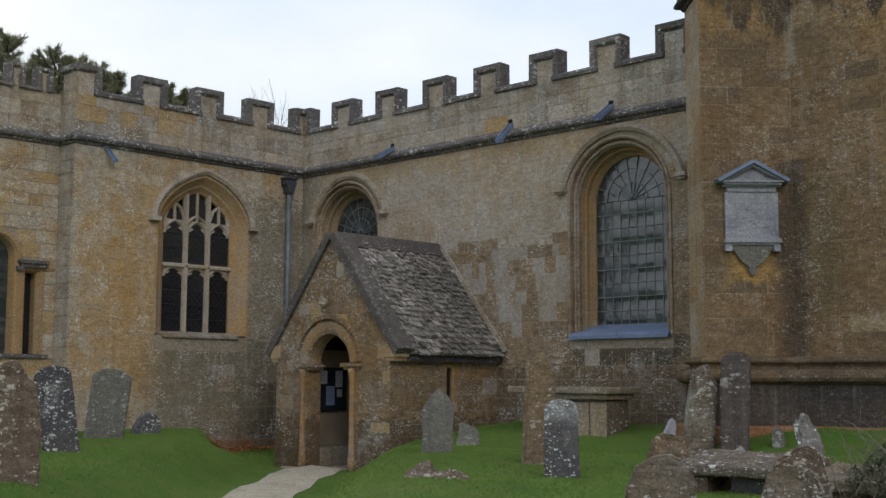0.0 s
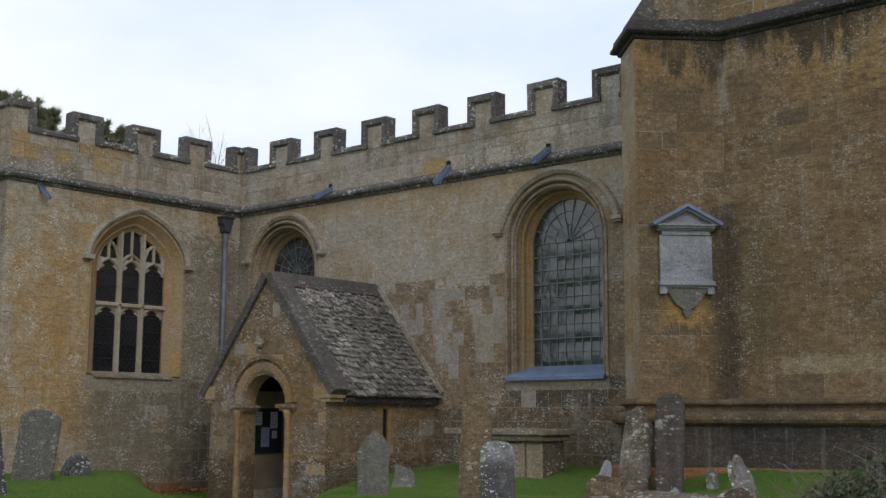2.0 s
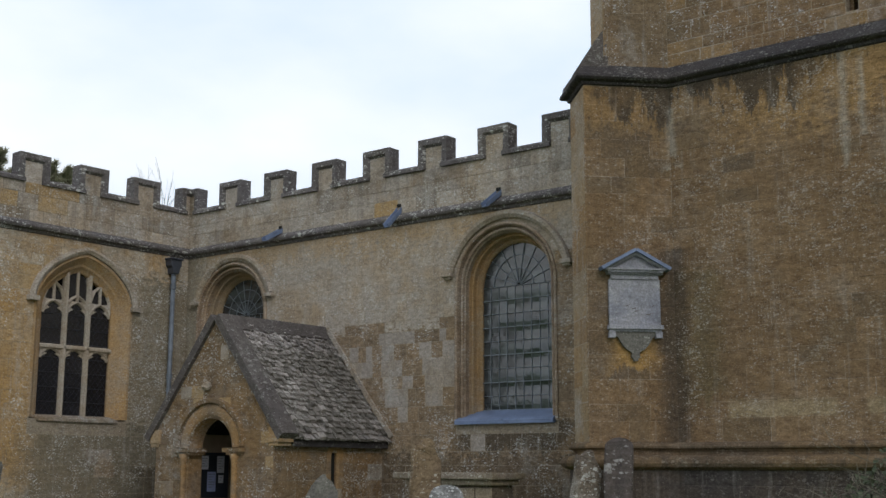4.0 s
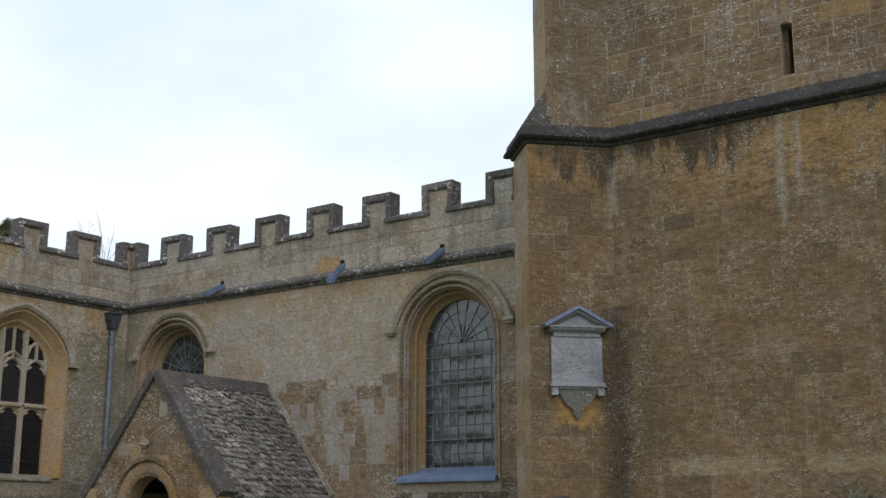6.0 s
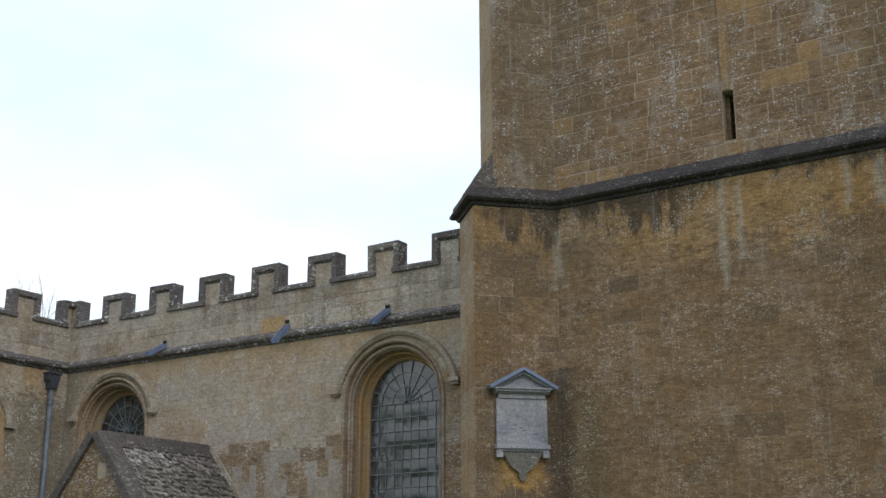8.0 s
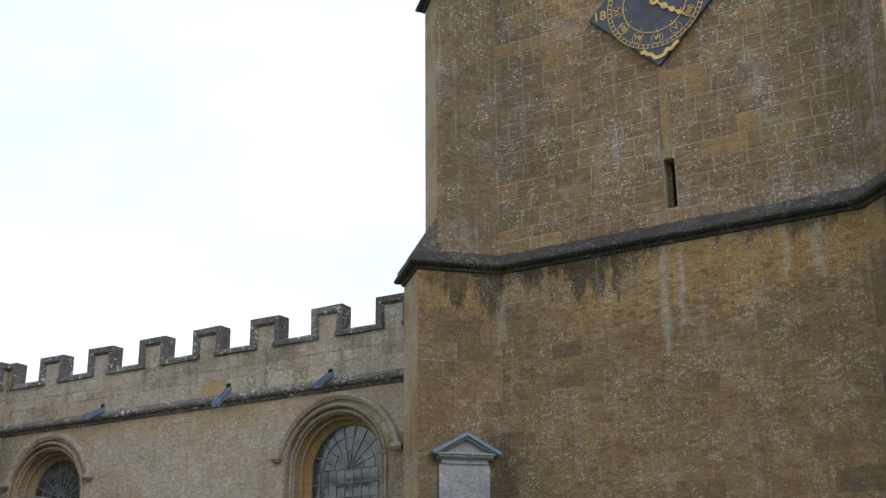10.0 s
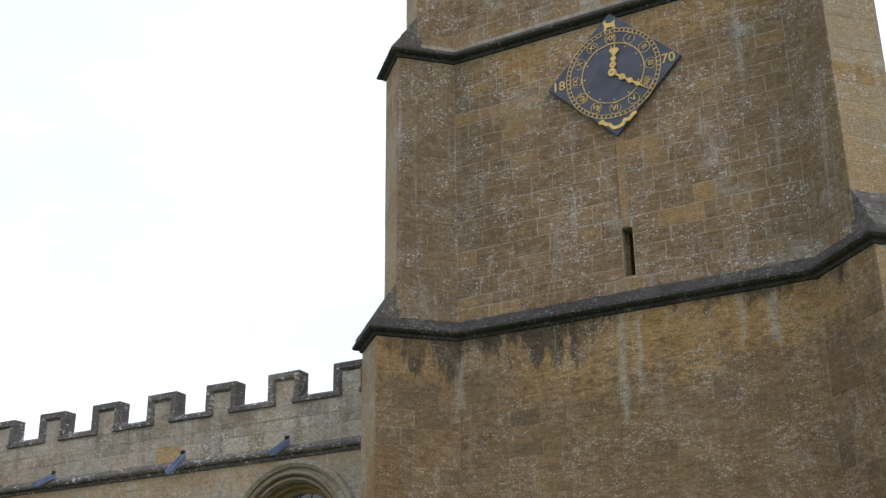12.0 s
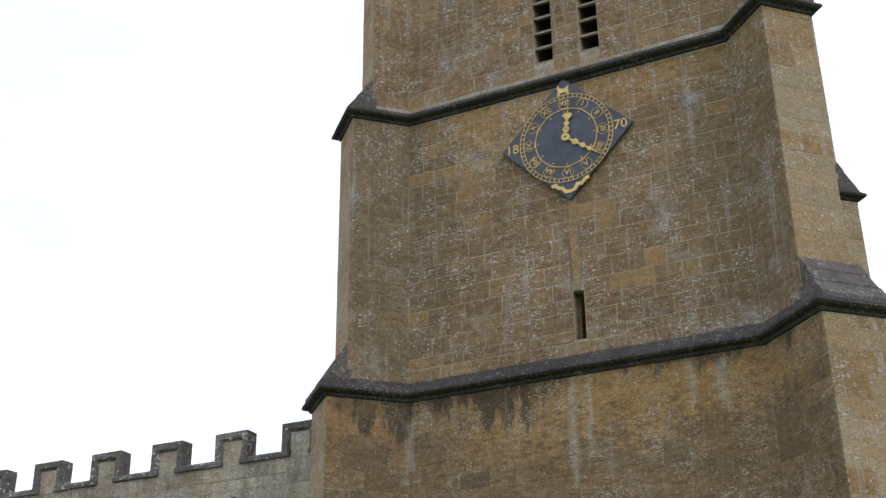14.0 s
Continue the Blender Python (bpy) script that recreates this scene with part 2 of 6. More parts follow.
M_PORCHDRESS = stone("porch_ochre_dressings", (0.30, 0.18, 0.07), (0.25, 0.175, 0.095), (0.11, 0.088, 0.062), LICHEN, 0.35, 0.3, 0.4, 0.15, 0.4, 0.4, mottle=0.4)
M_MORTAR = stone("lime_mortar", (0.30, 0.245, 0.16), (0.32, 0.265, 0.175), (0.17, 0.14, 0.10), LICHEN, 0.4, 0.3, 0.3, 0.1, 0.7, 0.3)
M_MORTAR_T = stone("tower_mortar", (0.29, 0.225, 0.14), (0.38, 0.335, 0.26), (0.14, 0.11, 0.08), (0.40, 0.38, 0.35), 0.6, 0.3, 0.3, 0.1, 0.7, 0.3, patches=TOWER_STAINS)
M_SLATE = stone("stone_slates", (0.185, 0.165, 0.135), (0.41, 0.37, 0.305), (0.05, 0.045, 0.04), (0.46, 0.45, 0.43), 0.5, 0.25, 0.3, 0.6, 0.8, 0.15, 22.0, 0.5,
                patches=(("X", -16, -14, 1.8, 3.6, 0.25, 0.4, (0.06, 0.058, 0.035), 0.35),))
M_GRAVE = stone("lichened_gravestone", (0.165, 0.135, 0.098), (0.225, 0.175, 0.11), (0.055, 0.048, 0.04), (0.50, 0.50, 0.48), 0.8, 0.4, 0.5, 0.3, 1.0, 0.4, 21.0, 0.9)
M_SLATEGRAVE = stone("dark_gravestone", (0.085, 0.08, 0.078), (0.125, 0.115, 0.10), (0.04, 0.038, 0.037), (0.50, 0.505, 0.51), 1.0, 0.5, 0.4, 0.3, 0.7, 0.4, 19.0)
M_GREYGRAVE = stone("grey_gravestone", (0.15, 0.142, 0.112), (0.185, 0.172, 0.13), (0.05, 0.047, 0.042), (0.42, 0.42, 0.39), 0.5, 0.25, 0.45, 0.25, 0.6, 0.4, 18.0)
M_OCHREGRAVE = stone("brown_gravestone", (0.135, 0.10, 0.066), (0.20, 0.142, 0.078), (0.07, 0.055, 0.04), (0.47, 0.45, 0.40), 0.7, 0.25, 0.5, 0.25, 1.0, 0.6, 17.0, 0.8)
M_FLAKEGRAVE = stone("flaking_ochre_gravestone", (0.20, 0.142, 0.082), (0.25, 0.178, 0.095), (0.085, 0.065, 0.045), (0.50, 0.48, 0.43), 0.6, 0.3, 0.5, 0.2, 1.0, 0.8, 22.0, 0.8)
M_PLINTHLOW = stone("black_streaked_plinth_wall", (0.062, 0.053, 0.043), (0.085, 0.066, 0.045), (0.04, 0.035, 0.031), (0.24, 0.23, 0.21), 0.3, 0.2, 0.5, 0.2, 0.7, 0.6, mottle=0.6, drip=0.35)
M_PLINTH = stone("dark_plinth_limestone", (0.13, 0.092, 0.052), (0.21, 0.138, 0.062), (0.045, 0.037, 0.03), (0.34, 0.31, 0.26), 0.3, 0.2, 0.6, 0.2, 0.7, 0.8, mottle=0.6)
M_STRING = stone("black_weathered_string", (0.045, 0.04, 0.037), (0.065, 0.055, 0.046), (0.024, 0.022, 0.021), (0.34, 0.34, 0.31), 0.3, 0.08, 0.5, 0.15, 0.5, 0.3, mottle=0.5)
M_FOOT = stone("algae_stained_footing", (0.13, 0.10, 0.07), (0.24, 0.115, 0.048), (0.06, 0.05, 0.038), (0.30, 0.26, 0.2), 0.3, 0.2, 0.5, 0.6, 0.9, 0.3)
M_TOMB = stone("pale_tomb_limestone", (0.255, 0.21, 0.145), (0.29, 0.23, 0.135), (0.12, 0.10, 0.075), (0.46, 0.45, 0.41), 0.6, 0.4, 0.4, 0.2, 0.6, 0.4, mottle=0.6)
M_BROWNGRAVE = stone("umber_gravestone", (0.10, 0.083, 0.068), (0.125, 0.10, 0.075), (0.05, 0.044, 0.038), (0.45, 0.44, 0.43), 0.5, 0.2, 0.4, 0.2, 0.6, 0.7, 9.0, 0.6)
M_WHITEGRAVE = stone("white_crusted_gravestone", (0.24, 0.22, 0.185), (0.30, 0.275, 0.22), (0.09, 0.08, 0.07), (0.60, 0.60, 0.60), 0.95, 0.75, 0.45, 0.3, 0.9, 0.4, 12.0)
M_TABLET = stone("pale_tablet_limestone", (0.315, 0.31, 0.295), (0.25, 0.257, 0.27), (0.14, 0.135, 0.125), (0.46, 0.455, 0.44), 0.3, 0.3, 0.5, 0.15, 0.3, 0.5, mottle=0.4)


def plain(name, color, rough=0.6, metal=0.0, amount=0.25, scale=9.0, bump=0.1, spec=0.4):
    k = Nodes(name)
    a, b = k.noise(scale, 5, 0.6), k.noise(scale * 9, 3, 0.6)
    lo, hi = tuple(c * (1 - amount) for c in color), tuple(c * (1 + amount) for c in color)
    col = k.mix(k.ramp(a, 0.3, 0.7), lo, hi)
    col = k.mix(k.ramp(b, 0.55, 0.8, 0, 0.4), col, lo)
    k.bump(b, bump, 0.01)
    return k.done(col, k.ramp(a, 0.3, 0.7, rough * 0.85, min(1, rough * 1.15)), metal, spec)


M_LEAD = plain("blue_grey_lead", (0.145, 0.19, 0.30), 0.5, 0.0, 0.3, 5)
M_PIPE = plain("grey_painted_iron", (0.13, 0.15, 0.18), 0.55, 0.0, 0.3, 6)
M_CAME = plain("window_lead_cames", (0.17, 0.19, 0.215), 0.6, 0.0, 0.3, 10)
M_HOPPER = plain("dark_painted_iron", (0.045, 0.05, 0.065), 0.55, 0.0, 0.3, 6)
M_CAMEDARK = plain("dark_lead_cames", (0.03, 0.03, 0.036), 0.6, 0.0, 0.3, 10)
# near-black paint that stands for the shade inside openings
M_DARK = plain("painted_dark_interior", (0.012, 0.011, 0.010), 0.95, 0, 0.3, 2)
M_GOLD = plain("gilding", (0.62, 0.42, 0.15), 0.5, 0.3, 0.25, 12)
M_CLOCK = plain("slate_blue_clock_paint", (0.055, 0.06, 0.088), 0.5, 0.0, 0.4, 3.5)
M_LOUVRE = plain("weathered_oak_louvre", (0.20, 0.17, 0.13), 0.85, 0, 0.3, 14)
M_BOARD = plain("dark_notice_board", (0.022, 0.028, 0.042), 0.6, 0, 0.2, 8)
M_PAPER = plain("notice_paper", (0.62, 0.63, 0.70), 0.8, 0, 0.08, 8)
M_BLUEPAPER = plain("blue_notice_paper", (0.36, 0.42, 0.66), 0.8, 0, 0.08, 8)
M_PLASTER = plain("limewashed_plaster", (0.36, 0.29, 0.21), 0.95, 0, 0.2, 2.5)
M_BARK = plain("bark", (0.075, 0.058, 0.042), 0.95, 0, 0.35, 14, 0.4)
M_TWIG = plain("grey_dead_stems", (0.155, 0.135, 0.105), 0.95, 0, 0.4, 30, 0.2)
M_RUST = plain("rust_orange_algae_stone", (0.30, 0.125, 0.045), 0.95, 0, 0.5, 6, 0.3)


def leaf(name, a, b):
    k = Nodes(name)
    rnd = k.piece()
    col = k.mix(rnd, a, b)
    col = k.mix(k.ramp(k.noise(1.2), 0.35, 0.65, 0, 0.4), col, tuple(c * 0.6 for c in a))
    return k.done(col, 0.7, 0, 0.25)


M_YEW = leaf("dark_conifer_foliage", (0.17, 0.175, 0.11), (0.36, 0.34, 0.22))
M_IVY = leaf("dull_ivy_leaves", (0.04, 0.055, 0.03), (0.10, 0.11, 0.065))


def grass_material(name, dark, light, dry, depth=0.5):
    k = Nodes(name)
    big, mid, fine = k.noise(0.5, 4), k.noise(2.4, 5, 0.65), k.noise(24, 4, 0.7)
    col = k.mix(k.ramp(big, 0.35, 0.65), dark, light)
    col = k.mix(k.ramp(mid, 0.44, 0.72, 0, 0.75), col, dry)
    col = k.mix(k.ramp(fine, 0.35, 0.7, 0, depth), col, tuple(c * 0.7 for c in dark))
    col = k.mix(k.ramp(k.piece(), 0, 1, 0, 0.35), col, light)
    k.bump(fine, 0.6, 0.04)
    return k.done(col, 0.85, 0, 0.15)


M_TURF = grass_material("turf", (0.060, 0.122, 0.020), (0.090, 0.160, 0.030), (0.155, 0.155, 0.05))
M_BLADE = grass_material("grass_blades", (0.105, 0.190, 0.034), (0.15, 0.235, 0.052), (0.20, 0.205, 0.07), 0.1)


def gravel_material():
    k = Nodes("pale_gravel")
    v = k.n.new("ShaderNodeTexVoronoi")
    v.inputs["Scale"].default_value = 38.0
    k.link(k.pos(), v.inputs["Vector"])
    col = k.mix(v.outputs["Color"], (0.44, 0.39, 0.31), (0.68, 0.62, 0.52))
    col = k.mix(k.ramp(v.outputs["Distance"], 0.3, 0.7, 0, 0.7), col, (0.24, 0.2, 0.15))
    col = k.mix(k.ramp(k.noise(2.0), 0.5, 0.7, 0, 0.5), col, (0.22, 0.2, 0.13))
    k.bump(v.outputs["Distance"], 0.8, 0.02)
    return k.done(col, 0.95, 0, 0.2)


M_GRAVEL = gravel_material()


def glass_material(name, clear, dusty_sheen, rough):
    """Old glass before a dark room: dust and lead bloom differ from pane to pane, with reflections painted in as bands.
    """
    k = Nodes(name)
    fac = k.math("MULTIPLY", k.piece(), k.ramp(k.noise(4.5, 5, 0.7), 0.35, 0.7, 0.3, 1.0))
    # horizontal bands put sky and tree reflections into the base colour
    reflection_bands = k.noise(2.6, 4, 0.6, (0.5, 0.5, 2.4))
    fac = k.math("MULTIPLY", k.math("POWER", fac, 0.6), k.ramp(reflection_bands, 0.42, 0.58, 0.15, 1.0))
    col = k.mix(fac, clear, dusty_sheen)
    k.bump(k.noise(7.0, 3), 0.35, 0.03)
    return k.done(col, rough, 0, 0.9)


M_GLASS = glass_material("old_leaded_glass", (0.02, 0.025, 0.029), (0.10, 0.115, 0.115), 0.12)
M_DARKGLASS = glass_material("dark_leaded_glass", (0.008, 0.008, 0.011), (0.022, 0.022, 0.027), 0.2)

# ---- building helpers ----


def to_object(name, bm, material, parent=None, label="", smooth=False):
    me = bpy.data.meshes.new(name)
    bmesh.ops.recalc_face_normals(bm, faces=bm.faces[:])
    bm.to_mesh(me)
    bm.free()
    if smooth:
        for f in me.polygons:
            f.use_smooth = True
    me.materials.append(material)
    ob = new(name, me)
    if parent:
        ob.parent = parent
    if label:
        ob["label"] = label
    return ob


def part(name, bm, material, parent, label="", smooth=False):
    return to_object(name, bm, material, parent, label, smooth)


def thing(name, label, category, group="", kind=""):
    return tagged(new(name), label, category, group, kind)


def joined(name, verts, faces, material, parent=None, label="", kind=""):
    me = bpy.data.meshes.new(name)
    me.from_pydata(verts, [], faces)
    me.materials.append(material)
    ob = new(name, me)
    if parent:
        ob.parent = parent
    return tagged(ob, label, "", "", kind)


class Wall:
    """A frame on a wall face: u along it, v up, w out of it."""

    def __init__(self, origin, u, n):
        self.o, self.u, self.n = Vector(origin), Vector(u).normalized(), Vector(n).normalized()

    def at(self, u, v, w=0.0):
        return self.o + self.u * u + Vector((0, 0, 1)) * v + self.n * w

    def matrix(self, u, v, w, su, sv, sw, tilt=0.0):
        m = Matrix((self.u, (0, 0, 1), self.n)).transposed().to_4x4()
        return Matrix.Translation(self.at(u, v, w)) @ m @ Matrix.Rotation(tilt, 4, "Z") @ Matrix.Diagonal((su, sv, sw, 1))


def prism(bm, wall, pts, w0, w1):
    """A polygon in (u, v) pushed from depth w0 to w1."""
    a = [bm.verts.new(wall.at(u, v, w0)) for u, v in pts]
    b = [bm.verts.new(wall.at(u, v, w1)) for u, v in pts]
    bm.faces.new(a)
    bm.faces.new(b[::-1])
    for i in range(len(pts)):
        j = (i + 1) % len(pts)
        bm.faces.new((a[j], a[i], b[i], b[j]))


def slab(bm, wall, u0, u1, v0, v1, w0, w1):
    prism(bm, wall, [(u0, v0), (u1, v0), (u1, v1), (u0, v1)], w0, w1)


def box(bm, x0, x1, y0, y1, z0, z1):
    slab(bm, Wall((0, 0, 0), (1, 0, 0), (0, -1, 0)), x0, x1, z0, z1, -y1, -y0)


def bevelled(bm, width, segments=2):
    bmesh.ops.bevel(bm, geom=bm.edges[:], offset=width, segments=segments, affect="EDGES", profile=0.6)
    return bm


def roughen(bm, amount, scale=2.0, seed=0.0):
    for v in bm.verts:
        v.co += noise.noise_vector(v.co * scale + Vector((seed, seed * 1.7, -seed))) * amount
    return bm


def sweep(bm, path, section, closed_section=True, up=False):
    """Sweep a section (outward, z) along a plan polyline (x, y), outward being to the right of the way; mitred."""
    n = len(path)
    rings = []
    for i, p in enumerate(path):
        p = Vector(p)
        d0 = (p - Vector(path[i - 1])).normalized() if i else None
        d1 = (Vector(path[i + 1]) - p).normalized() if i < n - 1 else None
        d0, d1 = d0 or d1, d1 or d0
        n0, n1 = Vector((d0.y, -d0.x)), Vector((d1.y, -d1.x))
        m = (n0 + n1)
        m = m / max(0.3, m.dot(n0))
        rings.append([bm.verts.new((p.x + m.x * o, p.y + m.y * o, z)) for o, z in section])
    k = len(section)
    for a, b in zip(rings, rings[1:]):
        for j in range(k if closed_section else k - 1):
            bm.faces.new((a[j], a[(j + 1) % k], b[(j + 1) % k], b[j]))
    if closed_section:
        bm.faces.new(rings[0][::-1])
        bm.faces.new(rings[-1])


def arch(uc, half, spring, rise, bottom=None, n=24, point=0.0):
    """A path up one jamb, round an arch and down the other. point > 0 gives the crown a point."""
    pts = []
    for i in range(n + 1):
        a = math.pi * (1 - i / n)
        c, s = math.cos(a), math.sin(a)
        pts.append((uc + half * c, spring + rise * ((1 - point) * s + point * (1 - abs(c)))))
    if bottom is not None:
        pts = [(uc - half, bottom)] + pts + [(uc + half, bottom)]
    return pts


def ring(bm, wall, path, section, closed=True):
    """Sweep a section (out from the path in the wall's plane, out of the wall) along a path in the wall's plane."""
    rings = []
    n = len(path)
    for i, p in enumerate(path):
        p = Vector(p)
        d0 = (p - Vector(path[i - 1])) if i else None
        d1 = (Vector(path[i + 1]) - p) if i < n - 1 else None
        d0, d1 = (d0 or d1).normalized(), (d1 or d0).normalized()
        n0, n1 = Vector((-d0.y, d0.x)), Vector((-d1.y, d1.x))
        m = n0 + n1
        m = m / max(0.4, m.dot(n0))
        rings.append([bm.verts.new(wall.at(p.x + m.x * o, p.y + m.y * o, w)) for o, w in section])
    k = len(section)
    for a, b in zip(rings, rings[1:]):
        for j in range(k if closed else k - 1):
            bm.faces.new((a[j], a[(j + 1) % k], b[(j + 1) % k], b[j]))
    if closed:
        bm.faces.new(rings[0])
        bm.faces.new(rings[-1][::-1])


def holed(bm, wall, u0, u1, v0, v1, depth, rects=(), arches=(), front=0.0):
    """A thick wall with rectangular and arched openings. arches: (uc, half, sill, spring, rise, point)."""
    boxes = [tuple(r) for r in rects]
    for uc, half, sill, spring, rise, point in arches:
        boxes.append((uc - half, uc + half, sill, spring + rise))
    us = sorted({u0, u1, *[b[0] for b in boxes], *[b[1] for b in boxes]})
    vs = sorted({v0, v1, *[b[2] for b in boxes], *[b[3] for b in boxes]})
    for a, b in zip(us, us[1:]):
        for c, d in zip(vs, vs[1:]):
            um, vm = (a + b) / 2, (c + d) / 2
            if not any(r[0] < um < r[1] and r[2] < vm < r[3] for r in boxes):
                slab(bm, wall, a, b, c, d, front - depth, front)
    for uc, half, sill, spring, rise, point in arches:
        p = arch(uc, half, spring, rise, None, 24, point)
        prism(bm, wall, p[:13] + [(uc - half, spring + rise)], front - depth, front)
        prism(bm, wall, p[12:] + [(uc + half, spring + rise)], front - depth, front)
    weld(bm)


def weld(bm):
    """Join touching blocks into one body without inner faces."""
    bmesh.ops.remove_doubles(bm, verts=bm.verts[:], dist=0.0005)
    bm.verts.index_update()
    seen = {}
    for f in bm.faces:
        seen.setdefault(frozenset(v.index for v in f.verts), []).append(f)
    bmesh.ops.delete(bm, geom=[f for fs in seen.values() if len(fs) > 1 for f in fs], context="FACES_ONLY")


def unit_block(seed):
    """A dressed stone, one unit wide, high and deep, with a chamfered, slightly uneven front."""
    r = random.Random(seed)
    c = lambda: r.uniform(0.008, 0.025)
    verts = [(x, y, 0) for x, y in ((-.5, -.5), (.5, -.5), (.5, .5), (-.5, .5))]
    verts += [(x, y, r.uniform(0.3, 0.6)) for x, y in ((-.5, -.5), (.5, -.5), (.5, .5), (-.5, .5))]
    verts += [(x - math.copysign(c(), x), y - math.copysign(c() * 1.4, y), r.uniform(0.75, 1.15)) for x, y in ((-.5, -.5), (.5, -.5), (.5, .5), (-.5, .5))]
    faces = [(8, 9, 10, 11)]
    for a, b in ((0, 4), (4, 8)):
        for i in range(4):
            j = (i + 1) % 4
            faces.append((a + i, a + j, b + j, b + i))
    return verts, faces


BLOCKS = [unit_block(i) for i in range(6)]


def block_meshes(name, material):
    out = []
    for verts, faces in BLOCKS:
        me = bpy.data.meshes.new(name)
        me.from_pydata(verts, [], faces)
        me.materials.append(material)
        out.append(me)
    return out


def ashlar(parent, wall, u0, u1, v0, v1, course, long, material, proud, gap, openings=(), cap=300, near=None, seed=1, name="stone", finer=None):
    """Courses of stones over a wall face. openings: functions that give, for a band of heights, the stretch of u to leave free."""
    r = random.Random(seed)
    stones = []
    v = v0
    while v < v1 - 0.04:
        h = min(course * r.uniform(0.75, 1.3), v1 - v)
        if v1 - v - h < 0.09:
            h = v1 - v
        free = [(u0, u1)]
        for op in openings:
            got = op(v, v + h)
            if got:
                cut = []
                for a, b in free:
                    if got[1] <= a or got[0] >= b:
                        cut.append((a, b))
                    else:
                        cut += [(a, got[0])] if got[0] > a else []
                        cut += [(got[1], b)] if got[1] < b else []
                free = cut
        for a, b in free:
            u = a
            while u < b - 0.02:
                w = long * r.uniform(0.55, 1.5) * (0.6 if finer and finer(u, v) else 1.0)
                if b - u - w < long * 0.45:
                    w = b - u
                if w > 0.05:
                    stones.append((u + w / 2, v + h / 2, w - gap, h - gap))
                u += w
        v += h
    if near:
        stones.sort(key=lambda s: (s[0] - near[0]) ** 2 + (s[1] - near[1]) ** 2)
    pick = material if callable(material) else (lambda u, v, q: material)
    sets, rest = {}, {}
    for i, (u, vv, w, h) in enumerate(stones):
        m = wall.matrix(u, vv, -0.004, w, h, proud * r.uniform(0.6, 1.5) + 0.004, r.uniform(-0.008, 0.008))
        mat, k = pick(u, vv, r), r.randrange(6)
        if i < cap:
            if mat.name not in sets:
                sets[mat.name] = block_meshes(name, mat)
            ob = new(name, sets[mat.name][k])
            ob.parent, ob.matrix_basis = parent, m
        else:
            verts, faces, _ = rest.setdefault(mat.name, ([], [], mat))
            n = len(verts)
            verts += [tuple(m @ Vector(p)) for p in BLOCKS[k][0]]
            faces += [tuple(q + n for q in f) for f in BLOCKS[k][1]]
    for verts, faces, mat in rest.values():
        joined("stonework", verts, faces, mat, parent, "", "stuff")


def arch_gap(uc, half, sill, spring, rise, point=0.0, margin=0.0):
    """The stretch that an arched opening takes out of a course."""
    half, rise = half + margin, rise + margin

    def op(a, b):
        if b <= sill or a >= spring + rise:
            return None
        x = half
        if a > spring:
            t = (a - spring) / rise
            x = half * (1 - t * t) ** 0.5 if point == 0 else half * max(0.0, 1 - t ** 1.6) ** 0.62
        return (uc - x, uc + x)
    return op


def rect_gap(a0, a1, b0, b1):
    return lambda a, b: None if b <= b0 or a >= b1 else (a0, a1)


def tube(bm, pts, radii, sides=6):
    """A bent, tapering round rod."""
    rings = []
    for i, p in enumerate(pts):
        p = Vector(p)
        d = (Vector(pts[min(i + 1, len(pts) - 1)]) - Vector(pts[max(i - 1, 0)])).normalized()
        a = d.orthogonal().normalized()
        b = d.cross(a)
        rings.append([bm.verts.new(p + (a * math.cos(t) + b * math.sin(t)) * radii[i]) for t in [2 * math.pi * k / sides for k in range(sides)]])
    for a, b in zip(rings, rings[1:]):
        for j in range(sides):
            bm.faces.new((a[j], a[(j + 1) % sides], b[(j + 1) % sides], b[j]))
    bm.faces.new(rings[0][::-1])
    bm.faces.new(rings[-1])


# ---- ground: a raised churchyard with a sunken path to the porch ----
PATH = [Vector((-16.35, 14.0)), Vector((-15.4, 12.6)), Vector((-12.4, 9.4)), Vector((-8.6, 5.4)), Vector((-4.0, 1.0))]


def smooth_step(a, b, x):
    t = min(1.0, max(0.0, (x - a) / (b - a)))
    return t * t * (3 - 2 * t)


def path_distance(x, y):
    p, best = Vector((x, y)), 1e9
    for a, b in zip(PATH, PATH[1:]):
        t = min(1.0, max(0.0, (p - a).dot(b - a) / (b - a).length_squared))
        best = min(best, (p - a - (b - a) * t).length)
    return best


def ground_height(x, y):
    top = 0.55 + 0.30 * smooth_step(13.6, 16.0, y) * smooth_step(-15.5, -13.5, x)
    top += 0.10 * smooth_step(-8.5, -5.0, x) * smooth_step(12.0, 14.5, y)
    top += 0.08 * smooth_step(-15.0, -18.0, x)
    # hollow between the mound, the porch and the chapel wall
    hollow = smooth_step(-0.55, 0.15, y - 14.35 + 0.70 * (x + 20.1)) * smooth_step(-16.4, -17.3, x)
    top -= 0.48 * hollow
    top += 0.10 * smooth_step(-9.6, -8.2, x) * smooth_step(13.8, 15.1, y)
    d = path_distance(x, y)
    top -= 0.52 * (1 - smooth_step(0.62, 1.75, d))
    top -= 0.7 * smooth_step(-17.5, -17.3, x) * smooth_step(-14.62, -14.85, x) * smooth_step(13.75, 14.05, y) * smooth_step(17.2, 16.8, y)
    top -= 0.55 * smooth_step(6.5, 2.5, math.hypot(x, y))
    near = smooth_step(30, 60, math.hypot(x + 8, y - 12))
    top += 0.05 * noise.noise(Vector((x * 0.55, y * 0.55, 0))) + 0.025 * noise.noise(Vector((x * 1.9, y * 1.9, 3)))
    return top * (1 - near) + near * 0.1


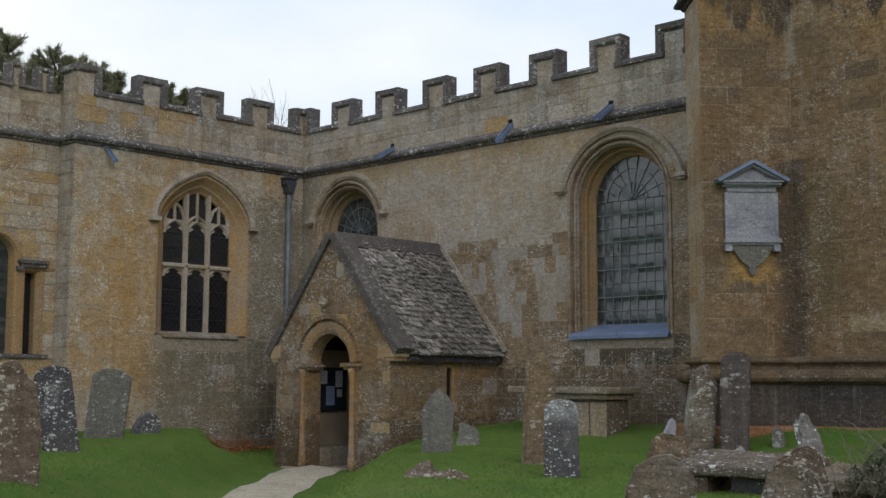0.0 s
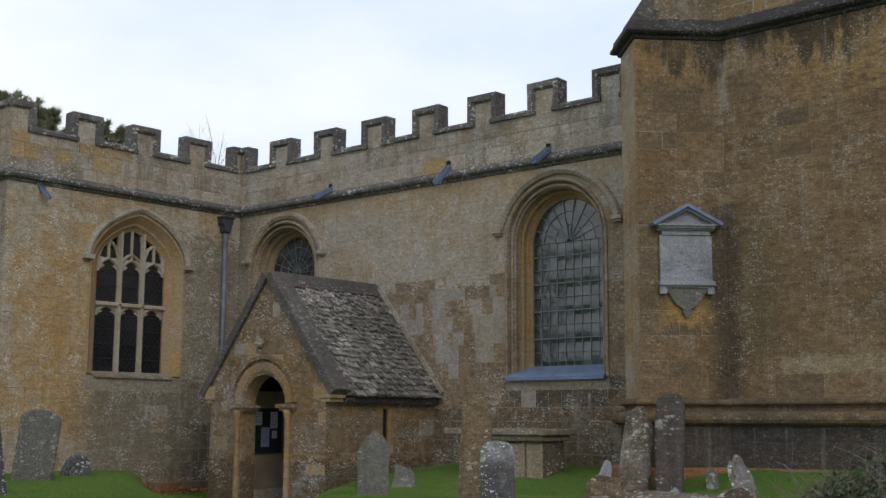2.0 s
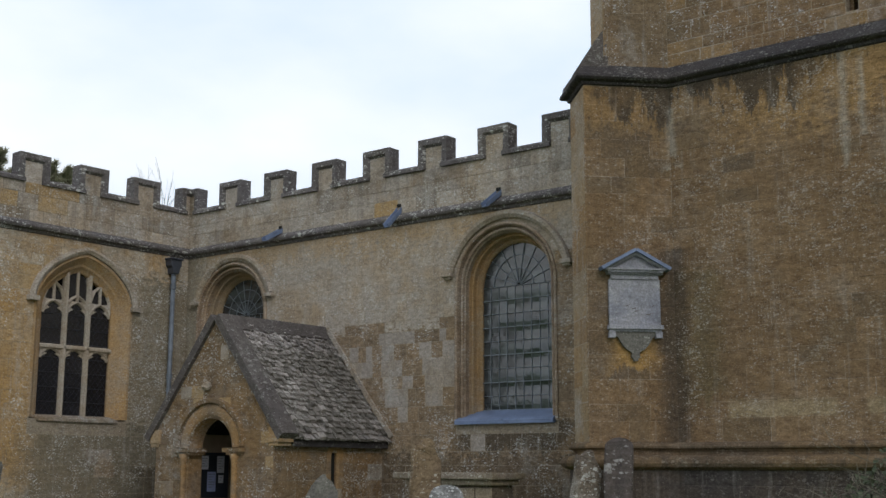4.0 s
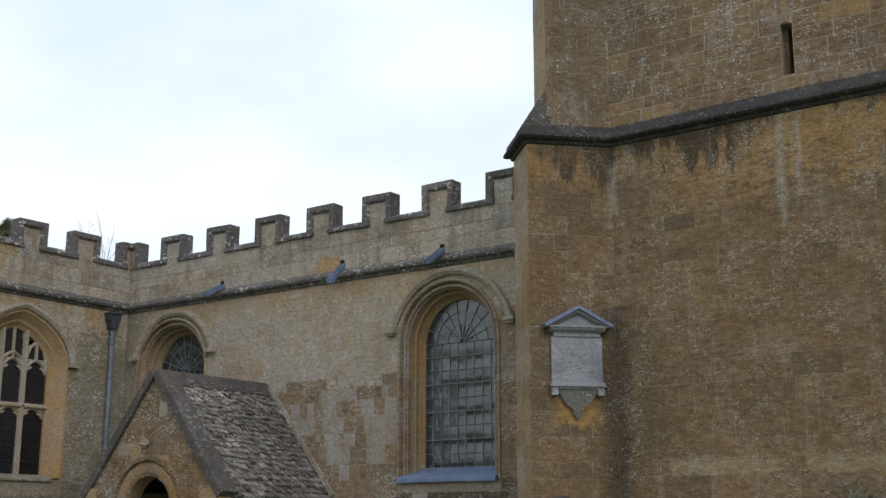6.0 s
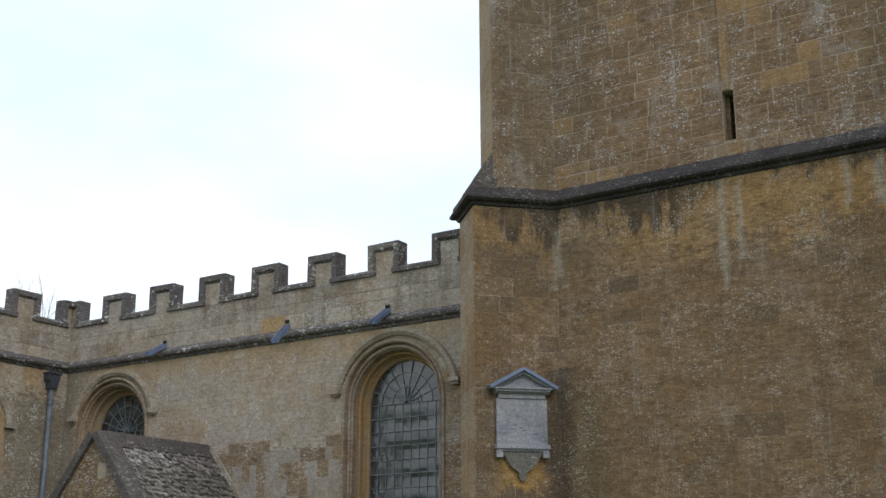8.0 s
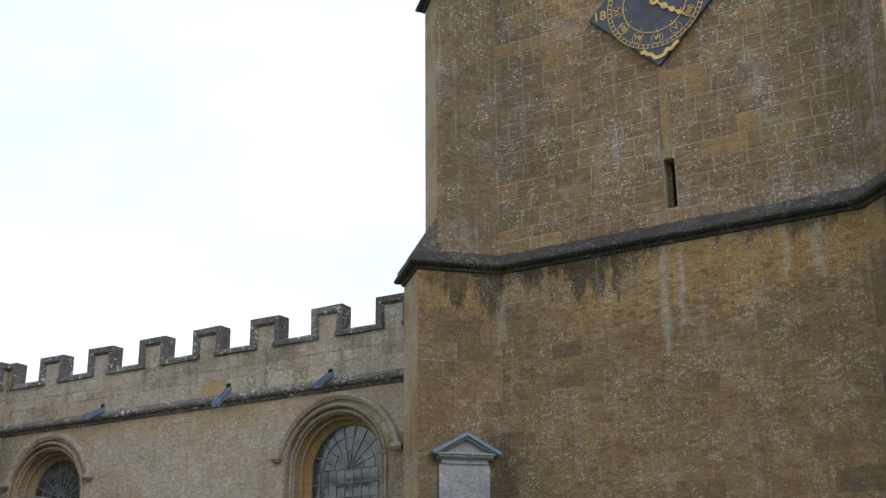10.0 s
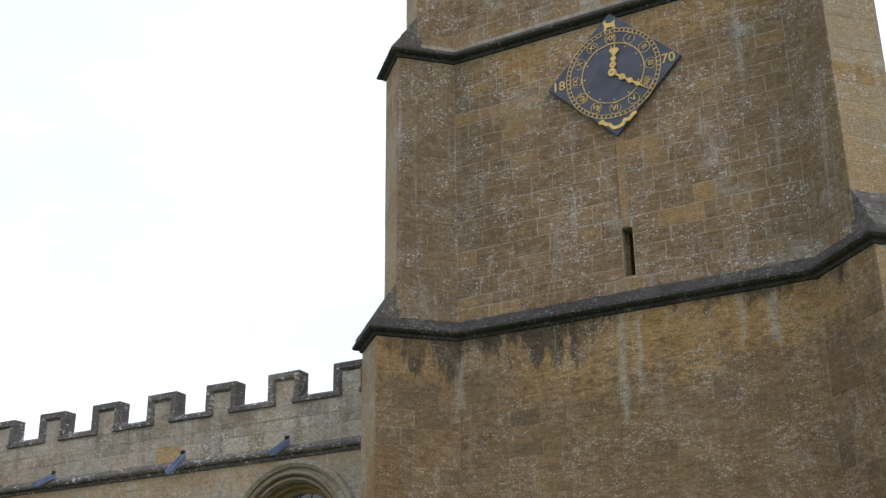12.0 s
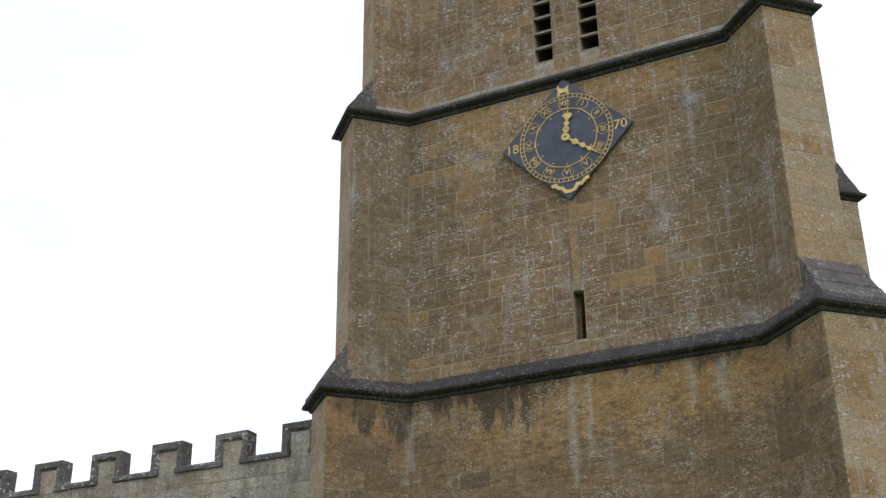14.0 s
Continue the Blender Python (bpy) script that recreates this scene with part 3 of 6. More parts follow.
def axis(lo, hi, step):
    inner = list(np.arange(lo, hi + step / 2, step))
    out, d, far = [], step, 0.0
    while far < 2600:
        d *= 1.35
        far += d
        out.append(far)
    return [lo - o for o in out[::-1]] + inner + [hi + o for o in out]


gx, gy = axis(-22.0, 0.0, 0.16), axis(4.0, 17.5, 0.16)
verts = [(x, y, ground_height(x, y)) for y in gy for x in gx]
nx = len(gx)
faces = [(j * nx + i, j * nx + i + 1, (j + 1) * nx + i + 1, (j + 1) * nx + i) for j in range(len(gy) - 1) for i in range(nx - 1)]
ground = joined("ground", verts, faces, M_TURF, None, "green mown churchyard turf with low mounds", "structure")
ground["category"] = "lawn"
for f in ground.data.polygons:
    f.use_smooth = True

# gravel path, draped in the hollow
verts, faces = [], []
steps = []
for a, b in zip(PATH, PATH[1:]):
    n = max(2, int((b - a).length / 0.15))
    steps += [a + (b - a) * (i / n) for i in range(n)]
for i, p in enumerate(steps):
    d = (steps[min(i + 3, len(steps) - 1)] - steps[max(i - 3, 0)]).normalized()
    s = Vector((d.y, -d.x))
    for j in range(9):
        o = (j / 8 - 0.5) * (0.92 + 0.16 * noise.noise(Vector((i * 0.13, j // 5 * 4.0, 9))))
        q = p + s * o
        verts.append((q.x, q.y, ground_height(q.x, q.y) + 0.028 - 0.02 * abs(j / 4 - 1) ** 3))
for i in range(len(steps) - 1):
    for j in range(8):
        faces.append((i * 9 + j, i * 9 + j + 1, i * 9 + j + 10, i * 9 + j + 9))
gravel = joined("path", verts, faces, M_GRAVEL, None, "pale gravel path sunk between grass banks", "structure")
gravel["category"] = "path"

# ---- the church: nave, chapel, tower ----
NAVE_Y, CHAPEL_X, CORNER_Y = 16.40, -20.10, 11.03
TOWER_Y, TOWER_L, TOWER_R = 15.42, -8.84, -2.85
STRING, CREN, TOP = 5.915, 6.90, 7.35
WIN_U, WIN2_U = -11.865, -18.70
W_NAVE = Wall((0, NAVE_Y, 0), (1, 0, 0), (0, -1, 0))
W_CHAPEL = Wall((CHAPEL_X, 0, 0), (0, 1, 0), (1, 0, 0))
W_RETURN = Wall((0, CORNER_Y, 0), (1, 0, 0), (0, -1, 0))
W_LEFT = Wall((-20.62, 0, 0), (0, 1, 0), (1, 0, 0))
W_TOWER = Wall((0, TOWER_Y, 0), (1, 0, 0), (0, -1, 0))

nave = thing("nave", "buff limestone church nave with battlemented parapet and round-arched windows", "church")
chapel = thing("chapel", "ochre limestone chapel with battlements and a traceried window", "church")
annex = thing("side_chapel", "limestone side chapel with small battlements beside the chapel", "church")

# nave wall
A_NAVE = [(u, 1.02, 2.27, 4.575, 1.02, 0.0) for u in (WIN_U, WIN2_U)]
bm = bmesh.new()
holed(bm, W_NAVE, CHAPEL_X - 0.6, TOWER_L + 0.3, -0.4, STRING, 0.7, (), A_NAVE)
nave_wall = part("wall", bm, M_MORTAR, nave)
bm = bmesh.new()
holed(bm, W_CHAPEL, CORNER_Y, NAVE_Y, -0.4, STRING, 0.6, (), [(13.90, 1.07, 2.40, 4.55, 1.0, 0.25)])
chapel_wall = part("wall", bm, M_MORTAR, chapel)
bm = bmesh.new()
slab(bm, W_RETURN, -26.0, CHAPEL_X - 0.6, -0.4, STRING, -0.6, 0)
box(bm, -26.6, -26.0, CORNER_Y, 24.0, -0.4, STRING)
part("wall", bm, M_MORTAR, chapel)
bm = bmesh.new()
holed(bm, W_LEFT, 6.0, CORNER_Y - 0.002, -0.4, STRING, 0.5, [(10.43, 10.69, 1.98, 3.49)], [(9.86, 0.43, 1.93, 3.72, 0.43, 0.0)])
annex_wall = part("wall", bm, M_MORTAR, annex)
bm = bmesh.new()
box(bm, -26.0, -21.12, 6.0, 6.5, -0.4, STRING)
box(bm, -26.6, -26.0, 6.0, CORNER_Y, -0.4, STRING)
part("wall", bm, M_MORTAR, annex)

# leaded roofs behind the parapets
bm = bmesh.new()
box(bm, -20.7, -8.9, 16.9, 24.0, 6.0, 6.2)
part("roof", bm, M_LEAD, nave)
bm = bmesh.new()
box(bm, -26.3, -20.5, 11.5, 24.0, 6.02, 6.22)
part("roof", bm, M_LEAD, chapel)
bm = bmesh.new()
box(bm, -26.3, -21.0, 6.3, 11.2, 6.0, 6.18)
part("roof", bm, M_LEAD, annex)
bm = bmesh.new()
box(bm, -26.6, -8.9, 24.0, 24.5, -0.4, 6.3)
part("wall", bm, M_MORTAR, nave, "plain far wall")

STRING_SECTION = [(0.0, STRING - 0.07), (0.03, STRING - 0.065), (0.05, STRING - 0.02), (0.11, STRING), (0.13, STRING + 0.04), (0.12, STRING + 0.075), (0.0, STRING + 0.16)]


def string_course(parent, path, section, label="dark weathered string course", material=M_COPING):
    bm = bmesh.new()
    sweep(bm, path, section)
    return part("string_course", bm, material, parent, label)


string_course(nave, [(CHAPEL_X, NAVE_Y), (TOWER_L, NAVE_Y)], STRING_SECTION)
string_course(chapel, [(-20.62, CORNER_Y), (CHAPEL_X, CORNER_Y), (CHAPEL_X, NAVE_Y)], STRING_SECTION)
string_course(annex, [(-26, 6.0), (-20.62, 6.0), (-20.62, CORNER_Y)], STRING_SECTION)


def parapet(parent, wall, u0, u1, merlons, lap=0.0, cren=CREN, top=TOP, cop=0.105):
    """A battlemented parapet: a solid band, merlons with a moulded coping that runs up, over and down each one."""
    t = 0.17
    bm = bmesh.new()
    slab(bm, wall, u0, u1, STRING, cren - cop, -t, 0)
    band = part("parapet", bm, M_MORTAR, parent)
    for a, b in merlons:
        bm = bmesh.new()
        slab(bm, wall, max(u0, a + 0.03), min(u1, b - 0.03), cren - cop - 0.002, top - 0.06, -t + 0.002, -0.002)
        roughen(bm, 0.008, 3)
        part("merlon", bm, M_PARAPET, parent)
        bm = bmesh.new()
        sec = [(0.045, 0.05), (0.045, -t - 0.05), (-cop + 0.045, -t - 0.05), (-cop, -t), (-cop, 0.0), (-cop + 0.045, 0.05)]
        pts = [(a, cren - cop), (a, top - 0.045), (b, top - 0.045), (b, cren - cop)]
        if a <= u0 + 0.001:
            pts = pts[1:]
            pts[0] = (a - lap, top - 0.045)
        if b >= u1 - 0.001:
            pts = pts[:-1]
            pts[-1] = (b + lap, top - 0.045)
        ring(bm, wall, pts, sec)
        roughen(bm, 0.012, 5, a)
        part("coping", bm, M_COPING, parent, "dark lichen-spotted moulded coping")
    for (a, b), (c, d) in zip(merlons, merlons[1:]):
        bm = bmesh.new()
        ring(bm, wall, [(b - cop, cren - cop), (c + cop, cren - cop)], [(0, 0.052), (cop * 0.6, 0.052), (cop * 1.05, 0.0), (cop * 1.05, -t), (cop * 0.6, -t - 0.052), (0, -t - 0.052)])
        roughen(bm, 0.012, 5, b)
        part("coping", bm, M_COPING, parent, "dark lichen-spotted moulded coping")
    return band


nave_merlons = [(CHAPEL_X - 0.17, -19.88)] + [(-19.10 + 1.349 * i, -18.53 + 1.349 * i) for i in range(8)]
nave_band = parapet(nave, W_NAVE, CHAPEL_X - 0.17, TOWER_L + 0.2, nave_merlons)
chapel_merlons = [(CORNER_Y, 11.48), (12.32, 12.90), (13.65, 14.22), (14.93, 15.51), (16.17, NAVE_Y)]
chapel_band = parapet(chapel, W_CHAPEL, CORNER_Y, NAVE_Y, chapel_merlons, 0.0)
return_band = parapet(chapel, W_RETURN, -20.62, CHAPEL_X, [(-20.62, CHAPEL_X)], 0.0)
left_merlons = [(6.0 + 0.62 * i, 6.26 + 0.62 * i) for i in range(6)] + [(10.0, 10.22), (10.56, 10.76)]
left_band = parapet(annex, W_LEFT, 6.0, CORNER_Y, left_merlons, 0.0, CREN - 0.02, TOP - 0.08, 0.06)

# ---- windows ----


def pane_objects(parent, wall, cells, w, material, rng, tilt=0.02, bow=None):
    """Each pane a thin sheet of its own, a little out of true; bow gives the slopes of its three bends, from the foot up."""
    for a, b, c, d in cells:
        bm = bmesh.new()
        tu, tv = rng.uniform(-tilt, tilt), rng.uniform(-tilt, tilt)
        bends = bow((a + b) / 2, c) if bow else (0.0,)
        step = (d - c) / len(bends)
        lift = [0.0]
        for q in bends:
            lift.append(lift[-1] + (q + tv) * step)
        mean = sum(lift) / len(lift)
        grid = []
        for back in (0.0, -0.004):
            grid.append([[bm.verts.new(wall.at(u, c + step * i, w + back + tu * (u - (a + b) / 2) + q - mean)) for u in (a, b)] for i, q in enumerate(lift)])
        for rows_ in grid:
            for lo_, hi_ in zip(rows_, rows_[1:]):
                bm.faces.new((lo_[0], lo_[1], hi_[1], hi_[0]))
        f_, b_ = grid
        edge = [[r_[0] for r_ in f_] + [r_[1] for r_ in f_[::-1]], [r_[0] for r_ in b_] + [r_[1] for r_ in b_[::-1]]]
        for i in range(len(edge[0])):
            j = (i + 1) % len(edge[0])
            bm.faces.new((edge[0][i], edge[0][j], edge[1][j], edge[1][i]))
        part("pane", bm, material, parent)


def round_window(parent, uc, wall, seed, hood_c, hood_r):
    """A tall round-arched window: moulded surround, hood, lead sill, leaded panes and a fan of glazing bars."""
    rng = random.Random(seed)
    zc, sill = 4.575, 2.30
    bm = bmesh.new()
    # two orders: a weathered outer one with a roll, and an orange inner one round the glass
    sec = [(0.06, 0.0), (0.06, 0.03), (0.035, 0.045), (0.01, 0.03), (0.0, -0.05), (-0.02, -0.075), (-0.03, -0.07), (-0.035, -0.025), (-0.055, -0.012), (-0.075, -0.025), (-0.082, -0.07), (-0.10, -0.085), (-0.10, -0.17), (-0.10, -0.30), (0.06, -0.30)]
    ring(bm, wall, arch(uc, 0.99, zc, 0.99, sill - 0.02, 28), sec)
    win = part("window", bm, M_SURROUND, parent, "round-arched window with moulded ochre stone surround and leaded glass")
    bm = bmesh.new()
    sec = [(0.0, -0.10), (-0.101, -0.175), (-0.112, -0.225), (-0.135, -0.205), (-0.155, -0.225), (-0.16, -0.31), (-0.18, -0.345), (-0.205, -0.32), (-0.24, -0.38), (-0.24, -0.48), (0.0, -0.48)]
    ring(bm, wall, arch(uc, 0.99, zc, 0.99, sill - 0.02, 28), sec)
    part("inner_order", bm, M_DRESS, win, "orange moulded inner order")
    bm = bmesh.new()
    a0 = 0.29
    hood = [(uc + 0.05 + hood_r * math.cos(a), hood_c + hood_r * math.sin(a)) for a in [math.pi - a0 - (math.pi - 2 * a0) * i / 26 for i in range(27)]]
    ring(bm, wall, hood, [(-0.09, 0.0), (-0.09, 0.05), (-0.03, 0.09), (0.03, 0.09), (0.045, 0.05), (0.045, 0.0)])
    for sgn in (-1, 1):
        u, v = hood[0] if sgn < 0 else hood[-1]
        slab(bm, wall, u - 0.10, u + 0.10, v - 0.08, v - 0.01, 0, 0.12)
        slab(bm, wall, u - 0.07, u + 0.07, v - 0.12, v - 0.075, 0, 0.08)
    roughen(bm, 0.006, 4, seed)
    part("hood_mould", bm, M_PARAPET, win, "weathered hood mould with block stops")
    bm = bmesh.new()
    prism(bm, Wall(wall.at(0, 0, 0), wall.n, wall.u), [(0.09, sill - 0.06), (0.09, sill + 0.0), (0.05, sill + 0.03), (-0.42, sill + 0.20), (-0.42, sill - 0.06)], uc - 1.0, uc + 0.99)
    slab(bm, wall, uc - 0.01, uc + 0.01, sill - 0.03, sill + 0.02, 0.05, 0.10)
    part("sill", bm, M_LEAD, win, "sloping blue-grey lead sill")
    half, w = 0.76, -0.42
    lo, hi = sill + 0.19, zc + 0.02
    cols, rows = 9, 9
    cu = [uc - half + 2 * half * i / cols for i in range(cols + 1)]
    cv = [lo + (hi - lo) * j / rows for j in range(rows + 1)]
    def sag(u, v):
        """Panels two panes high sag between their bars, most at mid-width, and turn to the ground about each middle bar."""
        k = rng.uniform(0.25, 1.15) * max(0.0, 1 - abs(u - uc - 0.1) / (half * 1.05)) ** 0.5
        return (0.16 * k, 0.02, -0.05) if round((v - lo) / (hi - lo) * rows) % 2 == 0 else (-0.06, -0.03, 0.17 * k)

    pane_objects(win, wall, [(cu[i], cu[i + 1], cv[j], cv[j + 1]) for i in range(cols) for j in range(rows)], w, M_GLASS, rng, 0.03, sag)
    # fan light
    spokes = [math.pi * i / 9 for i in range(10)]
    for r0, r1 in ((0.05, 0.30), (0.30, 0.53), (0.53, half + 0.01)):
        for a, b in zip(spokes, spokes[1:]):
            bm = bmesh.new()
            tw = rng.uniform(-0.008, 0.008)
            m = (a + b) / 2
            ps = [(r0, a), (r1, a), (r1, m), (r1, b), (r0, b), (r0, m)]
            prism(bm, wall, [(uc + r * math.cos(t), hi + r * math.sin(t)) for r, t in ps], w - 0.004 + tw, w + tw)
            part("pane", bm, M_GLASS, win)
    bm = bmesh.new()
    for u in cu[1:-1]:
        slab(bm, wall, u - 0.005, u + 0.005, lo, hi, w + 0.002, w + 0.012)
    for j, v in enumerate(cv):
        t = 0.016 if j % 2 == 0 else 0.008
        slab(bm, wall, uc - half, uc + half, v - t / 2, v + t / 2, w + 0.003, w + 0.02 + t)
    for t in spokes[1:-1]:
        p0, p1 = (uc + 0.05 * math.cos(t), hi + 0.05 * math.sin(t)), (uc + half * math.cos(t), hi + half * math.sin(t))
        n = (-math.sin(t) * 0.007, math.cos(t) * 0.007)
        prism(bm, wall, [(p0[0] - n[0], p0[1] - n[1]), (p1[0] - n[0], p1[1] - n[1]), (p1[0] + n[0], p1[1] + n[1]), (p0[0] + n[0], p0[1] + n[1])], w + 0.002, w + 0.014)
    for r in (0.05, 0.30, 0.53):
        ring(bm, wall, [(uc + r * math.cos(t), hi + r * math.sin(t)) for t in [math.pi * (1 - i / 18) for i in range(19)]], [(-0.007, w + 0.002), (-0.007, w + 0.014), (0.007, w + 0.014), (0.007, w + 0.002)])
    tagged(part("leading", bm, M_CAME, win, "lead cames and iron saddle bars"), kind="stuff")
    # near-black sheet in place of an unlit room
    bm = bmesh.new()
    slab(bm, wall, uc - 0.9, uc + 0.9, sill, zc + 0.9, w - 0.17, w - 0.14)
    part("blind", bm, M_DARK, win, "near-black sheet painted for the unlit interior behind the glass")


round_window(nave, WIN_U, W_NAVE, 3, 4.50, 1.28)
round_window(nave, WIN2_U, W_NAVE, 8, 4.58, 1.17)


def chapel_window():
    """A three-light window with a transom, cusped heads and panel tracery under a four-centred arch."""
    rng = random.Random(5)
    wall, uc, sill, spring, rise = W_CHAPEL, 13.90, 2.46, 4.55, 0.86
    bm = bmesh.new()
    sec = [(0.17, 0.0), (0.17, 0.014), (0.12, 0.014), (0.10, -0.015), (-0.01, -0.13), (-0.05, -0.145), (-0.10, -0.20), (-0.155, -0.24), (-0.155, -0.34), (0.17, -0.34)]
    ring(bm, wall, arch(uc, 0.94, spring, rise + 0.02, sill - 0.03, 28, 0.25), sec)
    win = part("window", bm, M_DRESS, chapel, "three-light traceried stone window with dark leaded glass")
    bm = bmesh.new()
    hood = arch(uc, 1.17, spring + 0.12, rise + 0.17, None, 26, 0.25)
    ring(bm, wall, hood, [(-0.08, 0.0), (-0.08, 0.05), (-0.02, 0.09), (0.03, 0.08), (0.045, 0.0)])
    for u, v in (hood[0], hood[-1]):
        slab(bm, wall, u - 0.11, u + 0.11, v - 0.09, v + 0.0, 0, 0.12)
    roughen(bm, 0.006, 4)
    part("hood_mould", bm, M_PARAPET, win, "weathered hood mould with block stops")
    bm = bmesh.new()
    prism(bm, Wall(wall.at(0, 0, 0), wall.n, wall.u), [(0.05, sill - 0.10), (0.05, sill - 0.05), (-0.24, sill + 0.03), (-0.24, sill - 0.10)], uc - 0.92, uc + 0.86)
    part("sill", bm, M_GREYWALL, win)
    w, half = -0.26, 0.785
    pitch = 2 * half / 3
    bar = [(-0.055, w - 0.05), (-0.055, w + 0.01), (-0.022, w + 0.07), (0.022, w + 0.07), (0.055, w + 0.01), (0.055, w - 0.05)]
    crown = lambda u: spring + (rise - 0.1) * (0.75 * max(0, 1 - ((u - uc) / 0.82) ** 2) ** 0.5 + 0.25 * (1 - abs(u - uc) / 0.82))
    for i in (1, 2):
        u = uc - half + pitch * i
        bm = bmesh.new()
        ring(bm, wall, [(u, sill), (u, crown(u) + 0.02)], bar)
        part("mullion", bm, M_TRACERY, win)
    bm = bmesh.new()
    ring(bm, wall, [(uc - half - 0.02, 3.78), (uc + half + 0.02, 3.78)], bar)
    part("transom", bm, M_TRACERY, win)
    thin = [(-0.03, w - 0.04), (-0.03, w + 0.01), (0.0, w + 0.045), (0.03, w + 0.01), (0.03, w - 0.04)]
    for i in range(3):
        c = uc - half + pitch * (i + 0.5)
        h = pitch / 2 - 0.03
        for base, lift in ((3.56, 0.20), (4.42, 0.26)):
            bm = bmesh.new()
            left = [(c - h, base), (c - h * 0.86, base + lift * 0.45), (c - h * 0.45, base + lift * 0.8), (c, base + lift)]
            ring(bm, wall, left, thin)
            ring(bm, wall, [(2 * c - u, v) for u, v in left[::-1]], thin)
            for s in (-1, 1):
                prism(bm, wall, [(c + s * h, base + 0.02), (c + s * h * 0.35, base + lift * 0.42), (c + s * h * 0.8, base + lift * 0.62)], w - 0.03, w + 0.015)
                prism(bm, wall, [(c + s * h, base + lift * 0.3), (c + s * h, base + lift + 0.02), (c + s * h * 0.2, base + lift + 0.01), (c + s * h * 0.75, base + lift * 0.66)], w - 0.03, w + 0.005)
            part("cusped_head", bm, M_TRACERY, win)
        bm = bmesh.new()
        if i == 1:
            ring(bm, wall, [(c, 4.68), (c, crown(c) + 0.03)], thin)
            for s in (-1, 1):
                ring(bm, wall, [(c + s * h, 4.55), (c + s * h * 0.9, 4.66), (c + s * h * 0.5, 4.74), (c, 4.80)][::-s], thin)
        else:
            # the outer lights run up into pointed heads of their own
            peak = crown(c) - 0.02
            for s in (-1, 1):
                side_ = [(c + s * h, 4.50), (c + s * h * 0.93, 4.50 + (peak - 4.5) * 0.45), (c + s * h * 0.6, 4.50 + (peak - 4.5) * 0.8), (c, peak)]
                ring(bm, wall, side_[::-s], thin)
            ring(bm, wall, [(c, 4.66), (c, peak)], thin)
        part("tracery", bm, M_TRACERY, win)
        for lo, hi in ((sill, 3.76), (3.80, 4.56)):
            pane_objects(win, wall, [(c - h - 0.02, c + h + 0.02, lo, hi)], w - 0.02, M_DARKGLASS, rng, 0.01)
        top = arch(c, h + 0.03, 4.56, max(0.05, min(crown(c - h), crown(c + h)) - 4.56 + 0.12), None, 10)
        bm = bmesh.new()
        prism(bm, wall, top, w - 0.024, w - 0.02)
        part("pane", bm, M_DARKGLASS, win)
        bm = bmesh.new()
        k = 0.115
        for d in (-1, 1):
            for j in range(-3, 24):
                v0 = sill + j * k * 1.25
                p0, p1 = (c - h, v0), (c + h, v0 + 2 * h * 1.25)
                pts = []
                for t in (0, 1):
                    pts.append((p0[0] + (p1[0] - p0[0]) * t, p0[1] + (p1[1] - p0[1]) * t))
                lo_t = max(0.0, (sill - v0) / (2 * h * 1.25))
                hi_t = min(1.0, (4.62 - v0) / (2 * h * 1.25))
                if hi_t <= lo_t:
                    continue
                q = [(c + d * (-h + 2 * h * t), v0 + 2 * h * 1.25 * t) for t in (lo_t, hi_t)]
                prism(bm, wall, [(q[0][0], q[0][1] - 0.003), (q[1][0], q[1][1] - 0.003), (q[1][0], q[1][1] + 0.003), (q[0][0], q[0][1] + 0.003)], w - 0.019, w - 0.013)
        for j in range(1, 8):
            v = sill + j * 0.28
            slab(bm, wall, c - h, c + h, v - 0.007, v + 0.007, w - 0.012, w)
        tagged(part("leading", bm, M_CAMEDARK, win, "diamond lead cames and saddle bars"), kind="stuff")
    # near-black sheet stands for the unlit chapel inside
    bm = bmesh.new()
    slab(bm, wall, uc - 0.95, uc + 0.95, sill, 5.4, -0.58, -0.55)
    part("blind", bm, M_DARK, win, "near-black sheet painted for the unlit interior behind the glass")


chapel_window()

# small windows of the side chapel
bm = bmesh.new()
ring(bm, W_LEFT, arch(9.86, 0.40, 3.72, 0.40, 1.95, 18), [(0.10, 0.0), (0.10, 0.03), (0.02, 0.03), (-0.02, -0.02), (-0.06, -0.16), (-0.06, -0.3), (0.10, -0.3)])
small = part("window", bm, M_DRESS, annex, "small round-arched window with leaded glass")
pane_objects(small, W_LEFT, [(9.5 + 0.18 * i, 9.68 + 0.18 * i, 1.95 + 0.35 * j, 2.30 + 0.35 * j) for i in range(4) for j in range(6)], -0.2, M_GLASS, random.Random(4), 0.04)
bm = bmesh.new()
ring(bm, W_LEFT, [(10.46, 2.0), (10.46, 3.46), (10.66, 3.46), (10.66, 2.0)], [(0.14, 0.0), (0.14, 0.02), (0.05, 0.02), (0.0, -0.05), (0.0, -0.3), (0.14, -0.3)])
slim = part("window", bm, M_DRESS, annex, "narrow stone-framed light under a label mould")
bm = bmesh.new()
slab(bm, W_LEFT, 10.27, 10.84, 3.62, 3.68, 0, 0.13)
slab(bm, W_LEFT, 10.30, 10.81, 3.55, 3.62, 0, 0.09)
slab(bm, W_LEFT, 10.25, 10.36, 3.48, 3.56, 0, 0.10)
part("hood_mould", bm, M_COPING, slim)
pane_objects(slim, W_LEFT, [(10.46, 10.66, 2.0, 3.46)], -0.22, M_DARKGLASS, random.Random(4), 0.02)
bm = bmesh.new()
slab(bm, W_LEFT, 9.3, 10.9, 1.93, 1.99, 0, 0.07)
